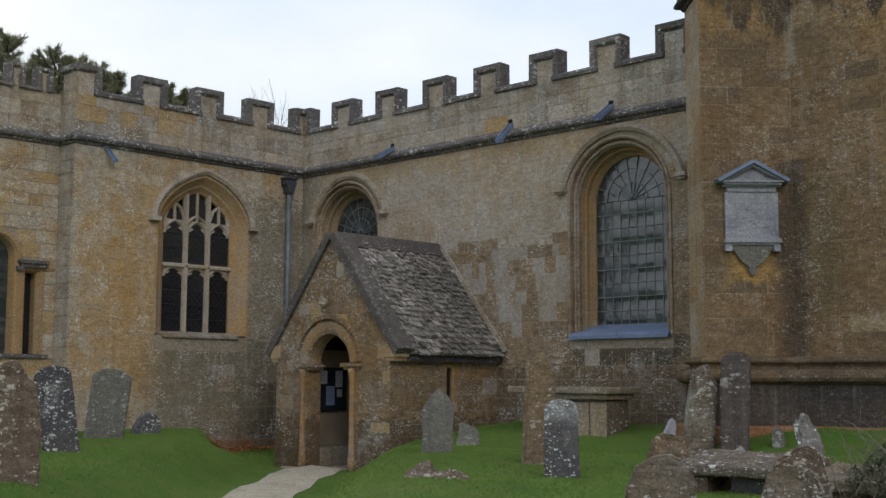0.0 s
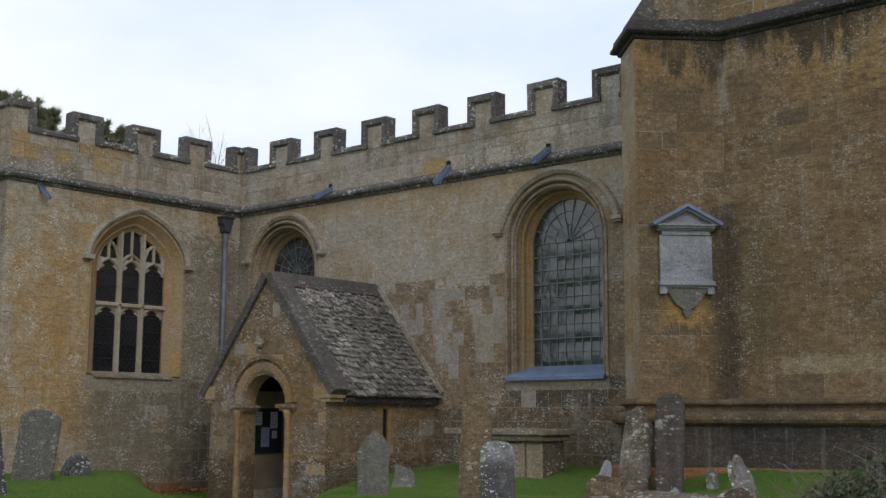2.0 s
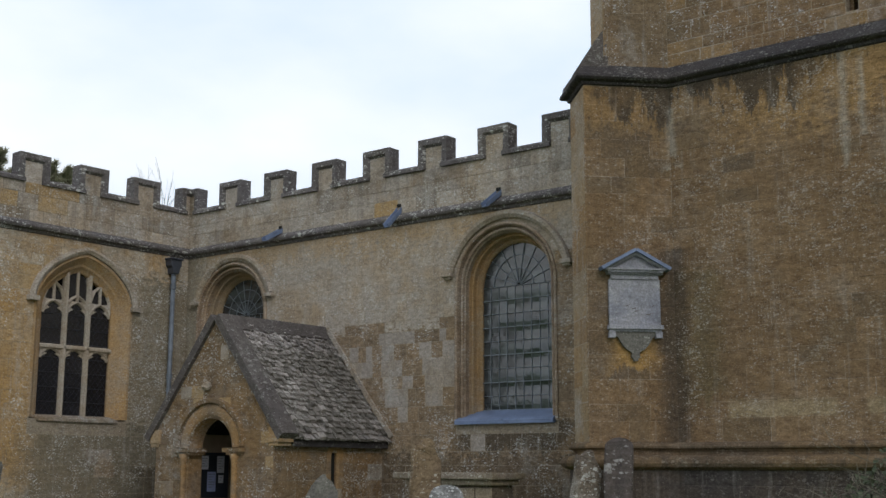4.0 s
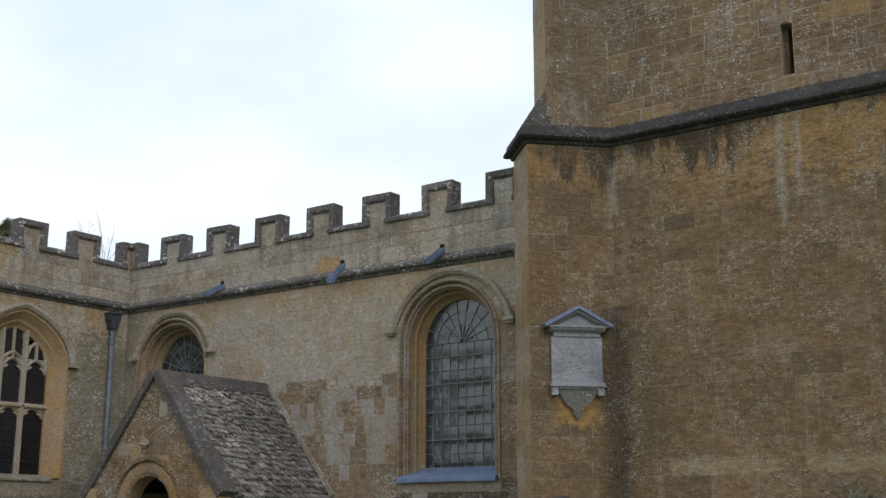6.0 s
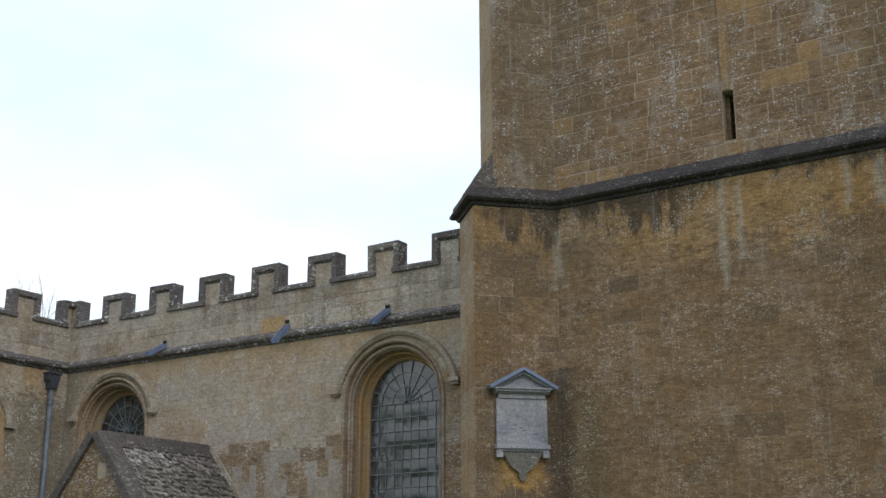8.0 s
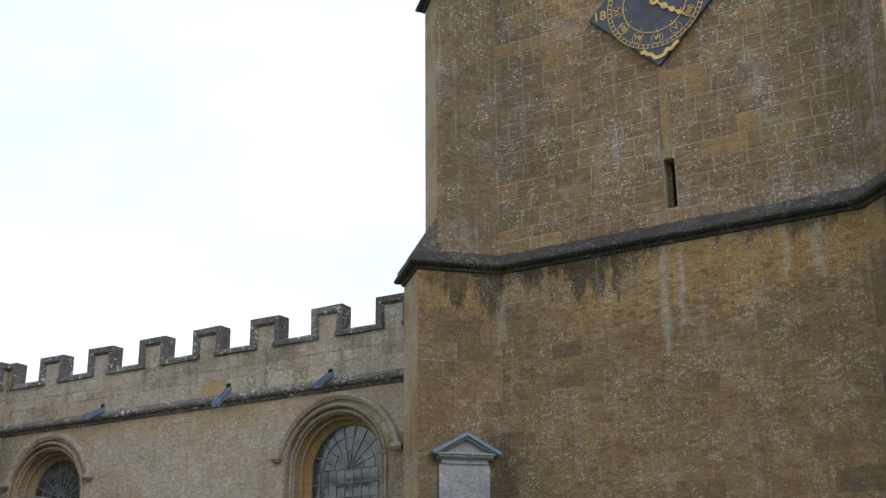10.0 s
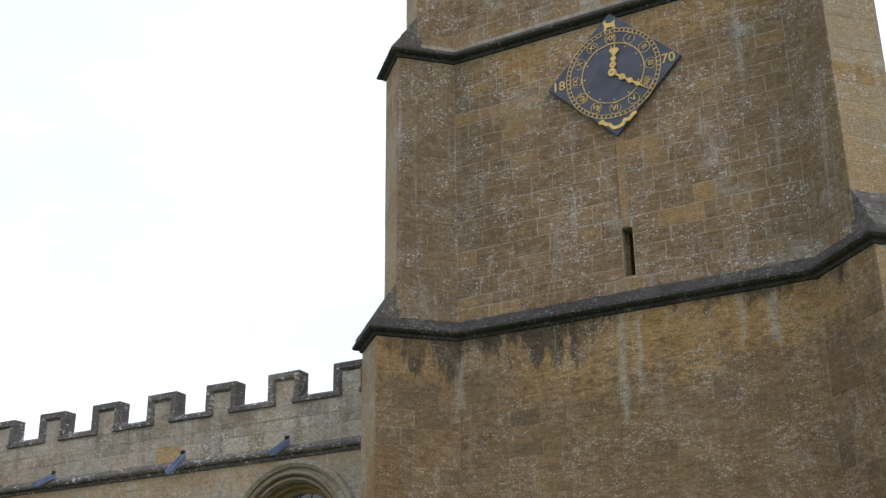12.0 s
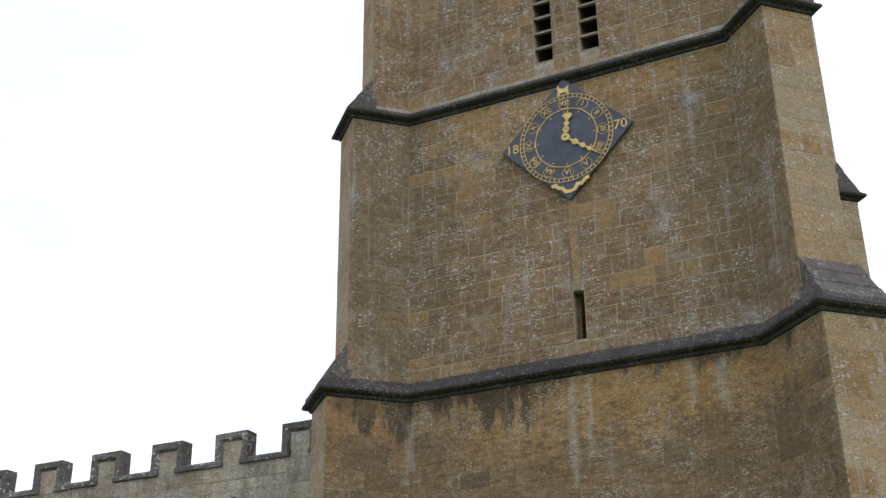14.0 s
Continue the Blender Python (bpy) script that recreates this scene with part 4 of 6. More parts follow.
part("sill", bm, M_COPING, small)

# ---- tower ----
tower = thing("church_tower", "brown limestone church tower with diagonal buttresses and dark string courses", "tower")
S2 = 0.5 ** 0.5
IN_L, IN_R = Vector((-8.18, TOWER_Y)), Vector((-2.87, TOWER_Y))
STAGE1, STAGE2, TOWER_TOP = 7.12, 11.88, 17.6
REACH = (1.265, 0.955, 0.625)
BROAD = (0.93, 0.80, 0.72)
LOUVRES = [(-5.91, -5.59, 12.28, 15.2), (-5.14, -4.82, 12.28, 15.2)]
SLIT = (-5.50, -5.33, 7.54, 8.28)
bm = bmesh.new()
holed(bm, W_TOWER, TOWER_L, TOWER_R, -0.4, TOWER_TOP, 0.9, LOUVRES + [SLIT])
tower_wall = part("wall", bm, M_MORTAR_T, tower)
bm = bmesh.new()
depth = 5.9
box(bm, TOWER_L, TOWER_L + 0.9, TOWER_Y + 0.9, TOWER_Y + depth, -0.4, TOWER_TOP)
box(bm, TOWER_R - 1.3, TOWER_R - 0.45, TOWER_Y + 0.9, TOWER_Y + depth, -0.4, TOWER_TOP)
box(bm, TOWER_L + 0.9, TOWER_R - 1.3, TOWER_Y + depth - 0.9, TOWER_Y + depth, -0.4, TOWER_TOP)
weld(bm)
part("wall", bm, M_TOWER, tower, "plain side and far walls")
bm = bmesh.new()
box(bm, TOWER_L + 0.1, TOWER_R - 0.5, TOWER_Y + 0.1, TOWER_Y + depth - 0.1, TOWER_TOP, TOWER_TOP + 0.15)
part("roof", bm, M_LEAD, tower)


class Buttress:
    """A diagonal buttress: its inner corner with the wall, the way out and the way across to its far side."""

    def __init__(self, corner, out, across, longer=0.0):
        self.reach = [r + longer for r in REACH]
        self.c, self.d, self.a = Vector(corner), Vector(out).normalized(), Vector(across).normalized()

    def plan(self, reach, across, deep=-0.9):
        c, d, a = self.c, self.d, self.a
        return [c + d * deep, c + d * reach, c + d * reach + a * across, c + d * deep + a * across]

    def build(self, parent):
        bm = bmesh.new()
        levels = ((-0.4, 0), (STAGE1, 0), (STAGE1, 1), (STAGE2, 1), (STAGE2, 2), (TOWER_TOP - 0.6, 2))
        rings = []
        for z, k in levels:
            rings.append([bm.verts.new((q.x, q.y, z)) for q in self.plan(self.reach[k], BROAD[k])])
        bm.faces.new(rings[0])
        bm.faces.new(rings[-1])
        for a, b in zip(rings, rings[1:]):
            for i in range(4):
                bm.faces.new((a[i], a[(i + 1) % 4], b[(i + 1) % 4], b[i]))
        body = part("buttress", bm, M_MORTAR_T, parent, "diagonal buttress with weathered set-offs")
        # sloping set-offs, in three overlapping stone courses each
        for z, r0, r1, broad, rise in ((STAGE1 + 0.09, self.reach[0] + 0.10, self.reach[1], BROAD[0], 0.66), (STAGE2 + 0.09, self.reach[1] + 0.08, self.reach[2], BROAD[1], 0.62)):
            for i in range(3):
                f0, f1 = i / 3, (i + 1) / 3
                ra, rb = r0 + (r1 - r0) * f0, r0 + (r1 - r0) * f1
                za, zb = z + rise * f0, z + rise * f1
                bm = bmesh.new()
                sec = [(r1 - 0.05, za - 0.05), (ra, za - 0.03), (ra, za + 0.03), (rb - 0.01, zb + 0.02), (r1 - 0.05, zb + 0.02)]
                e = [-0.02 if i == 0 else 0.0, broad + (0.05 if i == 0 else 0.0)]
                rows_ = []
                for s in e:
                    rows_.append([bm.verts.new((*(self.c + self.d * r + self.a * s), zz)) for r, zz in sec])
                bm.faces.new(rows_[0])
                bm.faces.new(rows_[1][::-1])
                for j in range(len(sec)):
                    k = (j + 1) % len(sec)
                    bm.faces.new((rows_[0][k], rows_[0][j], rows_[1][j], rows_[1][k]))
                roughen(bm, 0.008, 4, z + i)
                part("set_off", bm, M_ROOFCOPING, body, "sloping dark weathering stone")
        return body

    def face(self):
        """The frame of the side that looks on the wall; u runs outwards from the inner corner."""
        n = -self.a
        return Wall((self.c.x, self.c.y, 0), (self.d.x, self.d.y, 0), (n.x, n.y, 0))

    def end(self, stage):
        o = self.c + self.d * self.reach[stage]
        return Wall((o.x, o.y, 0), (self.a.x, self.a.y, 0), (self.d.x, self.d.y, 0))


B_L = Buttress(IN_L, (-S2, -S2), (-S2, S2))
B_R = Buttress(IN_R, (S2, -S2), (S2, S2))
B_BACK = Buttress((-3.25, 20.55), (S2, S2), (-S2, S2), 0.78)
body_l, body_r = B_L.build(tower), B_R.build(tower)
body_b = B_BACK.build(tower)


def tower_path(stage, grow=0.0):
    l, r = B_L.plan(REACH[stage], BROAD[stage]), B_R.plan(REACH[stage], BROAD[stage])
    return [l[3], l[2], l[1], IN_L, IN_R, r[1], r[2], r[3]]


for stage, z in ((0, STAGE1), (1, STAGE2)):
    sec = [(0.0, z - 0.11), (0.03, z - 0.10), (0.045, z - 0.06), (0.11, z - 0.04), (0.14, z - 0.01), (0.13, z + 0.03), (0.0, z + (0.20, 0.14)[stage])]
    string_course(tower, tower_path(stage), sec, "black-weathered moulded string course", M_STRING)
    b = B_BACK.plan(B_BACK.reach[stage], BROAD[stage])
    string_course(tower, [b[0], b[1], b[2], b[3]], sec, "black-weathered moulded string course", M_STRING)

# moulded plinth
PL = 1.83
sec = [(0.0, PL + 0.05), (0.06, PL + 0.025), (0.085, PL - 0.01), (0.08, PL - 0.035), (0.03, PL - 0.055), (0.012, PL - 0.09), (0.02, PL - 0.125), (0.08, PL - 0.135), (0.15, PL - 0.155),
       (0.185, PL - 0.20), (0.19, PL - 0.24), (0.17, PL - 0.285), (0.12, PL - 0.315), (0.07, PL - 0.33), (0.0, PL - 0.33)]
bm = bmesh.new()
sweep(bm, tower_path(0), sec)
part("plinth", bm, M_PLINTH, tower, "dark moulded stone plinth with a roll")
bm = bmesh.new()
sweep(bm, tower_path(0), [(0.0, PL - 0.332), (0.07, PL - 0.332), (0.07, -0.4), (0.0, -0.4)])
plinth_wall = part("plinth_wall", bm, M_PLINTHLOW, tower, "black streaked wall below the plinth roll")
bm = bmesh.new()
sweep(bm, tower_path(0), [(0.09, 0.3), (0.20, 0.3), (0.20, 0.90), (0.17, 0.93), (0.09, 0.94)])
roughen(bm, 0.012, 3)
part("footing", bm, M_FOOT, tower, "low footing stained orange by algae")

# slit window reveals and belfry louvres
# the slit's inner shade is a near-black sheet
bm = bmesh.new()
slab(bm, W_TOWER, SLIT[0] - 0.02, SLIT[1] + 0.02, SLIT[2], SLIT[3], -0.5, -0.46)
part("blind", bm, M_DARK, tower, "near-black sheet painted for the shade behind the slit")
for side in (0, 1):
    bm = bmesh.new()
    u = SLIT[0] if side == 0 else SLIT[1]
    k = 1 if side == 0 else -1
    prism(bm, Wall(W_TOWER.at(0, 0, 0), (1, 0, 0), (0, -1, 0)), [(u, SLIT[2]), (u + k * 0.055, SLIT[2]), (u + k * 0.055, SLIT[3] - 0.02), (u, SLIT[3])], -0.45, -0.16)
    part("slit_jamb", bm, M_TOWER, tower)
for a, b, c, d in LOUVRES:
    n = 10
    for i in range(n):
        z = c + 0.05 + (d - c) * i / n
        bm = bmesh.new()
        prism(bm, Wall((0, TOWER_Y, 0), (0, -1, 0), (1, 0, 0)), [(-0.05, z + 0.02), (-0.04, z - 0.03), (-0.09, z - 0.03), (-0.36, z + 0.16), (-0.36, z + 0.21)], a - 0.01, b + 0.01)
        part("louvre", bm, M_LOUVRE, tower, "weathered sloping louvre board")
    # near-black sheet paints the belfry's darkness
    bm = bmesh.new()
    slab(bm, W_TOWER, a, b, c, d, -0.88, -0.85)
    part("blind", bm, M_DARK, tower, "near-black sheet painted for the unlit belfry behind the louvres")

# ---- porch ----
porch = thing("porch", "small gabled limestone porch with a stone-slate roof and arched doorway", "porch")
PF, PX, PR = 13.77, -16.06, 4.12
PW = 1.49
W_PORCH = Wall((0, PF, 0), (1, 0, 0), (0, -1, 0))
DOOR = (-16.12, 0.55, 0.0, 1.84, 0.50, 0.0)
SLOPE = (PR - 2.02) / 1.69


def gable_top(u):
    return PR - 0.12 - abs(u - PX) * SLOPE


bm = bmesh.new()
uc, half = DOOR[0], DOOR[1]
lo_l, lo_r = PX - PW, PX + PW
head = arch(uc, half, DOOR[3], DOOR[4], None, 24)
crown_z = DOOR[3] + DOOR[4]
prism(bm, W_PORCH, [(lo_l, -0.4), (uc - half, -0.4), (uc - half, DOOR[3])] + head[1:13] + [(uc, gable_top(uc)), (lo_l, gable_top(lo_l))], -0.30, 0)
prism(bm, W_PORCH, [(lo_r, -0.4), (lo_r, gable_top(lo_r)), (PX, gable_top(PX)), (uc, gable_top(uc))] + head[12:24] + [(uc + half, DOOR[3]), (uc + half, -0.4)], -0.30, 0)
weld(bm)
porch_front = part("wall", bm, M_PORCH, porch)
W_PSIDE = Wall((lo_r, 0, 0), (0, 1, 0), (1, 0, 0))
bm = bmesh.new()
holed(bm, W_PSIDE, PF + 0.30, NAVE_Y, -0.4, 2.1, 0.4, [(15.10, 15.28, 1.17, 1.77)])
porch_side = part("wall", bm, M_MORTAR, porch)
bm = bmesh.new()
slab(bm, Wall((lo_l, 0, 0), (0, 1, 0), (1, 0, 0)), PF + 0.30, NAVE_Y, -0.4, 2.1, 0.0, 0.3)
part("wall", bm, M_PLASTER, porch, "limewashed inner side wall")
bm = bmesh.new()
box(bm, lo_l + 0.3, lo_r - 0.4, PF - 0.1, NAVE_Y, -0.2, 0.03)
part("floor", bm, M_PARAPET, porch, "worn stone floor and step")
bm = bmesh.new()
box(bm, lo_l + 0.3, lo_l + 0.72, PF + 0.32, NAVE_Y, 0.03, 0.36)
bevelled(bm, 0.02)
part("bench", bm, M_PARAPET, porch, "stone side bench")
# shallow near-black sheet, so the slit reads as shaded from the side
bm = bmesh.new()
slab(bm, W_PSIDE, 15.10, 15.28, 1.17, 1.77, -0.10, -0.07)
part("slit", bm, M_DARK, porch, "near-black sheet painted for the shade inside the slit")
bm = bmesh.new()
ring(bm, W_PSIDE, [(15.125, 1.17)] + arch(15.19, 0.065, 1.70, 0.09, None, 10) + [(15.255, 1.17)], [(0.0, -0.065), (0.0, -0.02), (0.03, 0.012), (0.14, 0.012), (0.14, -0.065)])
part("slit_surround", bm, M_PORCHDRESS, porch, "dressed ochre stones round the slit")

# door arch, imposts and shafts
bm = bmesh.new()
sec = [(0.0, -0.297), (0.0, -0.03), (0.03, 0.0), (0.03, 0.015), (0.07, 0.03), (0.17, 0.035), (0.21, 0.02), (0.21, -0.297)]
ring(bm, W_PORCH, arch(uc, half - 0.005, DOOR[3], DOOR[4], None, 26), sec)
roughen(bm, 0.004, 5)
door_arch = part("arch", bm, M_PORCHDRESS, porch, "moulded ochre door arch")
bm = bmesh.new()
hood = arch(uc, half + 0.28, DOOR[3] + 0.02, DOOR[4] + 0.28, None, 26)
ring(bm, W_PORCH, hood, [(-0.05, 0.0), (-0.04, 0.06), (0.03, 0.07), (0.05, 0.0)])
part("hood_mould", bm, M_PORCH, door_arch)
for s in (-1, 1):
    u = uc + s * (half + 0.10)
    bm = bmesh.new()
    slab(bm, W_PORCH, u - 0.24, u + 0.24, DOOR[3] - 0.07, DOOR[3] - 0.005, -0.295, 0.09)
    slab(bm, W_PORCH, u - 0.19, u + 0.19, DOOR[3] - 0.12, DOOR[3] - 0.07, -0.295, 0.05)
    part("impost", bm, M_PORCH, porch, "dark moulded impost block")
    bm = bmesh.new()
    pts = [W_PORCH.at(u, z, 0.02) for z in (0.02, 0.2, 0.3, 1.55, 1.62, 1.74)]
    tube(bm, pts, [0.075, 0.075, 0.055, 0.052, 0.06, 0.09], 12)
    part("shaft", bm, M_PORCHDRESS, porch, "weathered engaged door shaft", True)

# gable coping, kneelers and worn carving
for s in (-1, 1):
    bm = bmesh.new()
    path = [(PX + s * (PW + 0.16), gable_top(PX + PW + 0.16) + 0.02), (PX, gable_top(PX) + 0.02)]
    if s > 0:
        path = path[::-1]
    ring(bm, W_PORCH, path, [(-0.01, 0.07), (0.13, 0.07), (0.15, 0.0), (0.15, -0.30), (-0.01, -0.30)])
    roughen(bm, 0.01, 4, s)
    part("coping", bm, M_ROOFCOPING, porch, "dark sloping gable coping")
    bm = bmesh.new()
    u = PX + s * (PW + 0.02)
    slab(bm, W_PORCH, u - 0.10, u + 0.15, 1.92, 2.16, -0.28, 0.05)
    slab(bm, W_PORCH, u - 0.10, u + 0.10, 1.86, 1.92, -0.28, 0.03)
    bevelled(bm, 0.012)
    part("kneeler", bm, M_DRESS, porch, "ochre kneeler stone")
bm = bmesh.new()
bmesh.ops.create_icosphere(bm, subdivisions=3, radius=0.1)
for v in bm.verts:
    v.co = Vector((v.co.x * 1.1, v.co.y * 0.6, v.co.z * 0.7)) + noise.noise_vector(v.co * 14) * 0.03
    v.co += Vector((-16.24, PF - 0.02, 2.88))
part("carving", bm, M_PARAPET, porch, "worn stone boss over the doorway")

# roof: boards, near-black to put shade into the gaps, under stone slates in diminishing courses
for s in (-1, 1):
    bm = bmesh.new()
    prism(bm, W_PORCH, [(PX, PR - 0.28), (PX + s * 1.63, PR - 0.24 - 1.63 * SLOPE), (PX + s * 1.63, PR - 0.12 - 1.63 * SLOPE), (PX, PR - 0.11)], -(NAVE_Y - PF), -0.3)
    part("roof", bm, M_STRING, porch, "near-black roof boarding that paints shade into the gaps under stone slates")
bm = bmesh.new()
rp = [(-0.20, PR - 0.24), (-0.03, PR + 0.01), (0.03, PR + 0.01), (0.20, PR - 0.24), (0.17, PR - 0.29), (0.0, PR - 0.10), (-0.17, PR - 0.29)]
prism(bm, W_PORCH, [(PX + a, b) for a, b in rp], -(NAVE_Y - PF), -0.26)
roughen(bm, 0.008, 5)
part("ridge", bm, M_ROOFCOPING, porch, "dark stone ridge")
bm = bmesh.new()
prism(bm, W_NAVE, [(PX + 0.1, PR - 0.1), (PX + 1.70, PR - 0.1 - 1.60 * SLOPE), (PX + 1.76, PR - 0.05 - 1.60 * SLOPE), (PX + 0.16, PR - 0.05)], 0.0, 0.05)
part("flashing", bm, M_GREYWALL, porch, "grey lichened fillet where the roof meets the wall")

slate_rng = random.Random(12)
down = Vector((1, 0, -SLOPE)).normalized()
side = Vector((0, 1, 0))
out = down.cross(side) * -1
if out.z < 0:
    out = -out
slates = []
dist, row, length = 0.10, 0, (Vector((1.64, 0, -1.64 * SLOPE))).length
while dist < length:
    f = dist / length
    exposed = 0.080 + 0.05 * f
    y = PF + 0.27 - slate_rng.uniform(0, 0.1)
    while y < NAVE_Y - 0.02:
        w = slate_rng.uniform(0.055, 0.12) * (0.85 + 0.6 * f)
        w = min(w, NAVE_Y - y)
        if w > 0.03:
            slates.append((dist, y, w, exposed))
        y += w
    dist += exposed


def slate_mesh(seed):
    r = random.Random(seed)
    pts = [(-0.5, 0), (0.5, 0), (0.5 - r.uniform(0, .05), 0.93 + r.uniform(-.06, .05)), (0.36, 1.0 + r.uniform(-.03, .04)), (0.0, 1.0 + r.uniform(-.05, .05)), (-0.38, 1.0 + r.uniform(-.04, .04)), (-0.5 + r.uniform(0, .05), 0.92 + r.uniform(-.06, .05))]
    verts = [(x, y, 0) for x, y in pts] + [(x * 0.97, y * 0.985, 1 + r.uniform(-.2, .3)) for x, y in pts]
    n = len(pts)
    return verts, [tuple(range(n, 2 * n))] + [(i, (i + 1) % n, n + (i + 1) % n, n + i) for i in range(n)]


SLATE_SHAPES = [slate_mesh(i) for i in range(7)]
slate_data = []
for v_, f_ in SLATE_SHAPES:
    me = bpy.data.meshes.new("slate")
    me.from_pydata(v_, [], f_)
    me.materials.append(M_SLATE)
    slate_data.append(me)


def slate_matrix(d, y, w, e, s):
    o = Vector((PX, 0, PR - 0.115)) + Vector((down.x * s, 0, down.z)) * (d - 0.06) + Vector((0, y + w / 2, 0))
    nrm = Vector((out.x * s, 0, out.z))
    x, yy = side * 1.0, Vector((down.x * s, 0, down.z))
    lift = 0.27
    yy = (yy + nrm * lift).normalized()
    z = x.cross(yy).normalized()
    if z.dot(nrm) < 0:
        z = -z
    m = Matrix((x, yy, z)).transposed().to_4x4()
    return Matrix.Translation(o + nrm * 0.008) @ m @ Matrix.Rotation(slate_rng.uniform(-0.035, 0.035), 4, "Z") @ Matrix.Rotation(slate_rng.uniform(-0.05, 0.05), 4, "Y") @ Matrix.Diagonal((w - slate_rng.uniform(0.006, 0.022), e + 0.035 + slate_rng.uniform(-0.022, 0.012), slate_rng.uniform(0.02, 0.06), 1))


slates.sort(key=lambda s: -s[0])
verts, faces = [], []
for i, s in enumerate(slates):
    m = slate_matrix(*s, 1)
    k = slate_rng.randrange(7)
    if i < 300:
        ob = new("slate", slate_data[k])
        ob.parent, ob.matrix_basis = porch, m
    else:
        n = len(verts)
        verts += [tuple(m @ Vector(p)) for p in SLATE_SHAPES[k][0]]
        faces += [tuple(q + n for q in f) for f in SLATE_SHAPES[k][1]]
joined("slating", verts, faces, M_SLATE, porch, "small stone slates near the ridge", "stuff")
verts, faces = [], []
for s in slates:
    m = slate_matrix(*s, -1)
    k = slate_rng.randrange(7)
    n = len(verts)
    verts += [tuple(m @ Vector(p)) for p in SLATE_SHAPES[k][0]]
    faces += [tuple(q + n for q in f) for f in SLATE_SHAPES[k][1]]
joined("slating", verts, faces, M_SLATE, porch, "stone slates of the far slope", "stuff")

# notice board on the inner side wall
board = thing("notice_board", "dark notice board with pinned papers inside the porch", "notice board")
W_IN = Wall((-17.22, 0, 0), (0, 1, 0), (1, 0, 0))
bm = bmesh.new()
slab(bm, W_IN, 14.40, 15.14, 0.98, 1.78, 0.0, 0.035)
bevelled(bm, 0.006, 1)
part("panel", bm, M_BOARD, board)
for a, b, c, d, m in ((14.64, 14.84, 1.09, 1.44, M_BLUEPAPER), (14.86, 15.03, 1.42, 1.72, M_PAPER), (14.47, 14.66, 1.48, 1.72, M_PAPER), (14.90, 15.02, 1.24, 1.38, M_PAPER)):
    bm = bmesh.new()
    slab(bm, W_IN, a, b, c, d, 0.036, 0.038)
    sheet = part("paper", bm, m, board)
    bm = bmesh.new()
    for i in range(int((d - c) / 0.045) - 1):
        slab(bm, W_IN, a + 0.025, b - 0.03 - 0.03 * (i % 3), d - 0.05 - 0.045 * i, d - 0.04 - 0.045 * i, 0.0385, 0.0395)
    part("print_lines", bm, M_CAME, sheet)

# ---- rainwater goods ----


def spout(wall, u, v, drop, reach, shift, size=0.06):
    ob = thing("water_spout", "blue-grey lead water spout projecting over the string course", "spout", "lead spouts")
    bm = bmesh.new()
    a, b = wall.at(u, v, -0.05), wall.at(u + shift, v - drop, reach)
    d = (b - a).normalized()
    s = d.cross(Vector((0, 0, 1))).normalized()
    t = s.cross(d)
    sec = [(-size, size * 0.7), (-size, -size * 0.6), (size, -size * 0.6), (size, size * 0.7), (size * 0.75, size * 0.7), (size * 0.75, -size * 0.35), (-size * 0.75, -size * 0.35), (-size * 0.75, size * 0.7)]
    r0 = [bm.verts.new(a + s * x + t * y) for x, y in sec]
    r1 = [bm.verts.new(b + s * x + t * y) for x, y in sec]
    bm.faces.new(r0)
    bm.faces.new(r1[::-1])
    for i in range(8):
        j = (i + 1) % 8
        bm.faces.new((r0[j], r0[i], r1[i], r1[j]))
    part("trough", bm, M_LEAD, ob)
    # no real hole: a near-black plate paints its shade
    bm = bmesh.new()
    slab(bm, wall, u - 0.045, u + 0.045, v, v + 0.06, 0.0, 0.02)
    part("outlet", bm, M_DARK, ob, "near-black plate painted for the shade in the outlet hole")


for u, v, drop, reach in ((-17.32, 6.16, 0.27, 0.44), (-14.22, 6.19, 0.40, 0.36), (-11.98, 6.18, 0.32, 0.42)):
    spout(W_NAVE, u, v, drop, reach, 0.0)
spout(W_CHAPEL, 11.66, 5.90, 0.34, 0.30, 0.05, 0.04)

pipe = thing("drainpipe", "grey iron drainpipe with a hopper head in the wall corner", "drainpipe")
bm = bmesh.new()
bx, by = CHAPEL_X + 0.11, 15.93
tube(bm, [(bx, by, 5.5), (bx, by, 0.3)], [0.048, 0.048], 12)
part("downpipe", bm, M_PIPE, pipe, "", True)
for z in (5.15, 3.3, 1.4):
    bm = bmesh.new()
    tube(bm, [(bx, by, z), (bx, by, z + 0.1)], [0.062, 0.062], 12)
    part("collar", bm, M_PIPE, pipe)
bm = bmesh.new()
prism(bm, W_CHAPEL, [(by - 0.07, 5.46), (by + 0.07, 5.46), (by + 0.09, 5.60), (by + 0.135, 5.63), (by + 0.135, 5.75), (by - 0.135, 5.75), (by - 0.135, 5.63), (by - 0.09, 5.60)], 0.0, 0.2)
slab(bm, W_CHAPEL, by - 0.16, by + 0.16, 5.75, 5.79, 0.0, 0.23)
bevelled(bm, 0.008, 1)
part("hopper", bm, M_HOPPER, pipe, "dark rainwater hopper")

# ---- wall tablet on the buttress ----
tablet = thing("wall_tablet", "pale stone memorial tablet with pediment and lead-covered top on the buttress", "memorial")
W_TAB = B_L.face()
W_TAB = Wall(W_TAB.at(0, 0, 0.012), W_TAB.u, W_TAB.n)
TU = 0.60
bm = bmesh.new()
slab(bm, W_TAB, TU - 0.37, TU + 0.37, 3.50, 4.15, 0.0, 0.06)
bevelled(bm, 0.008, 1)
part("panel", bm, M_TABLET, tablet, "blank weathered inscription panel")
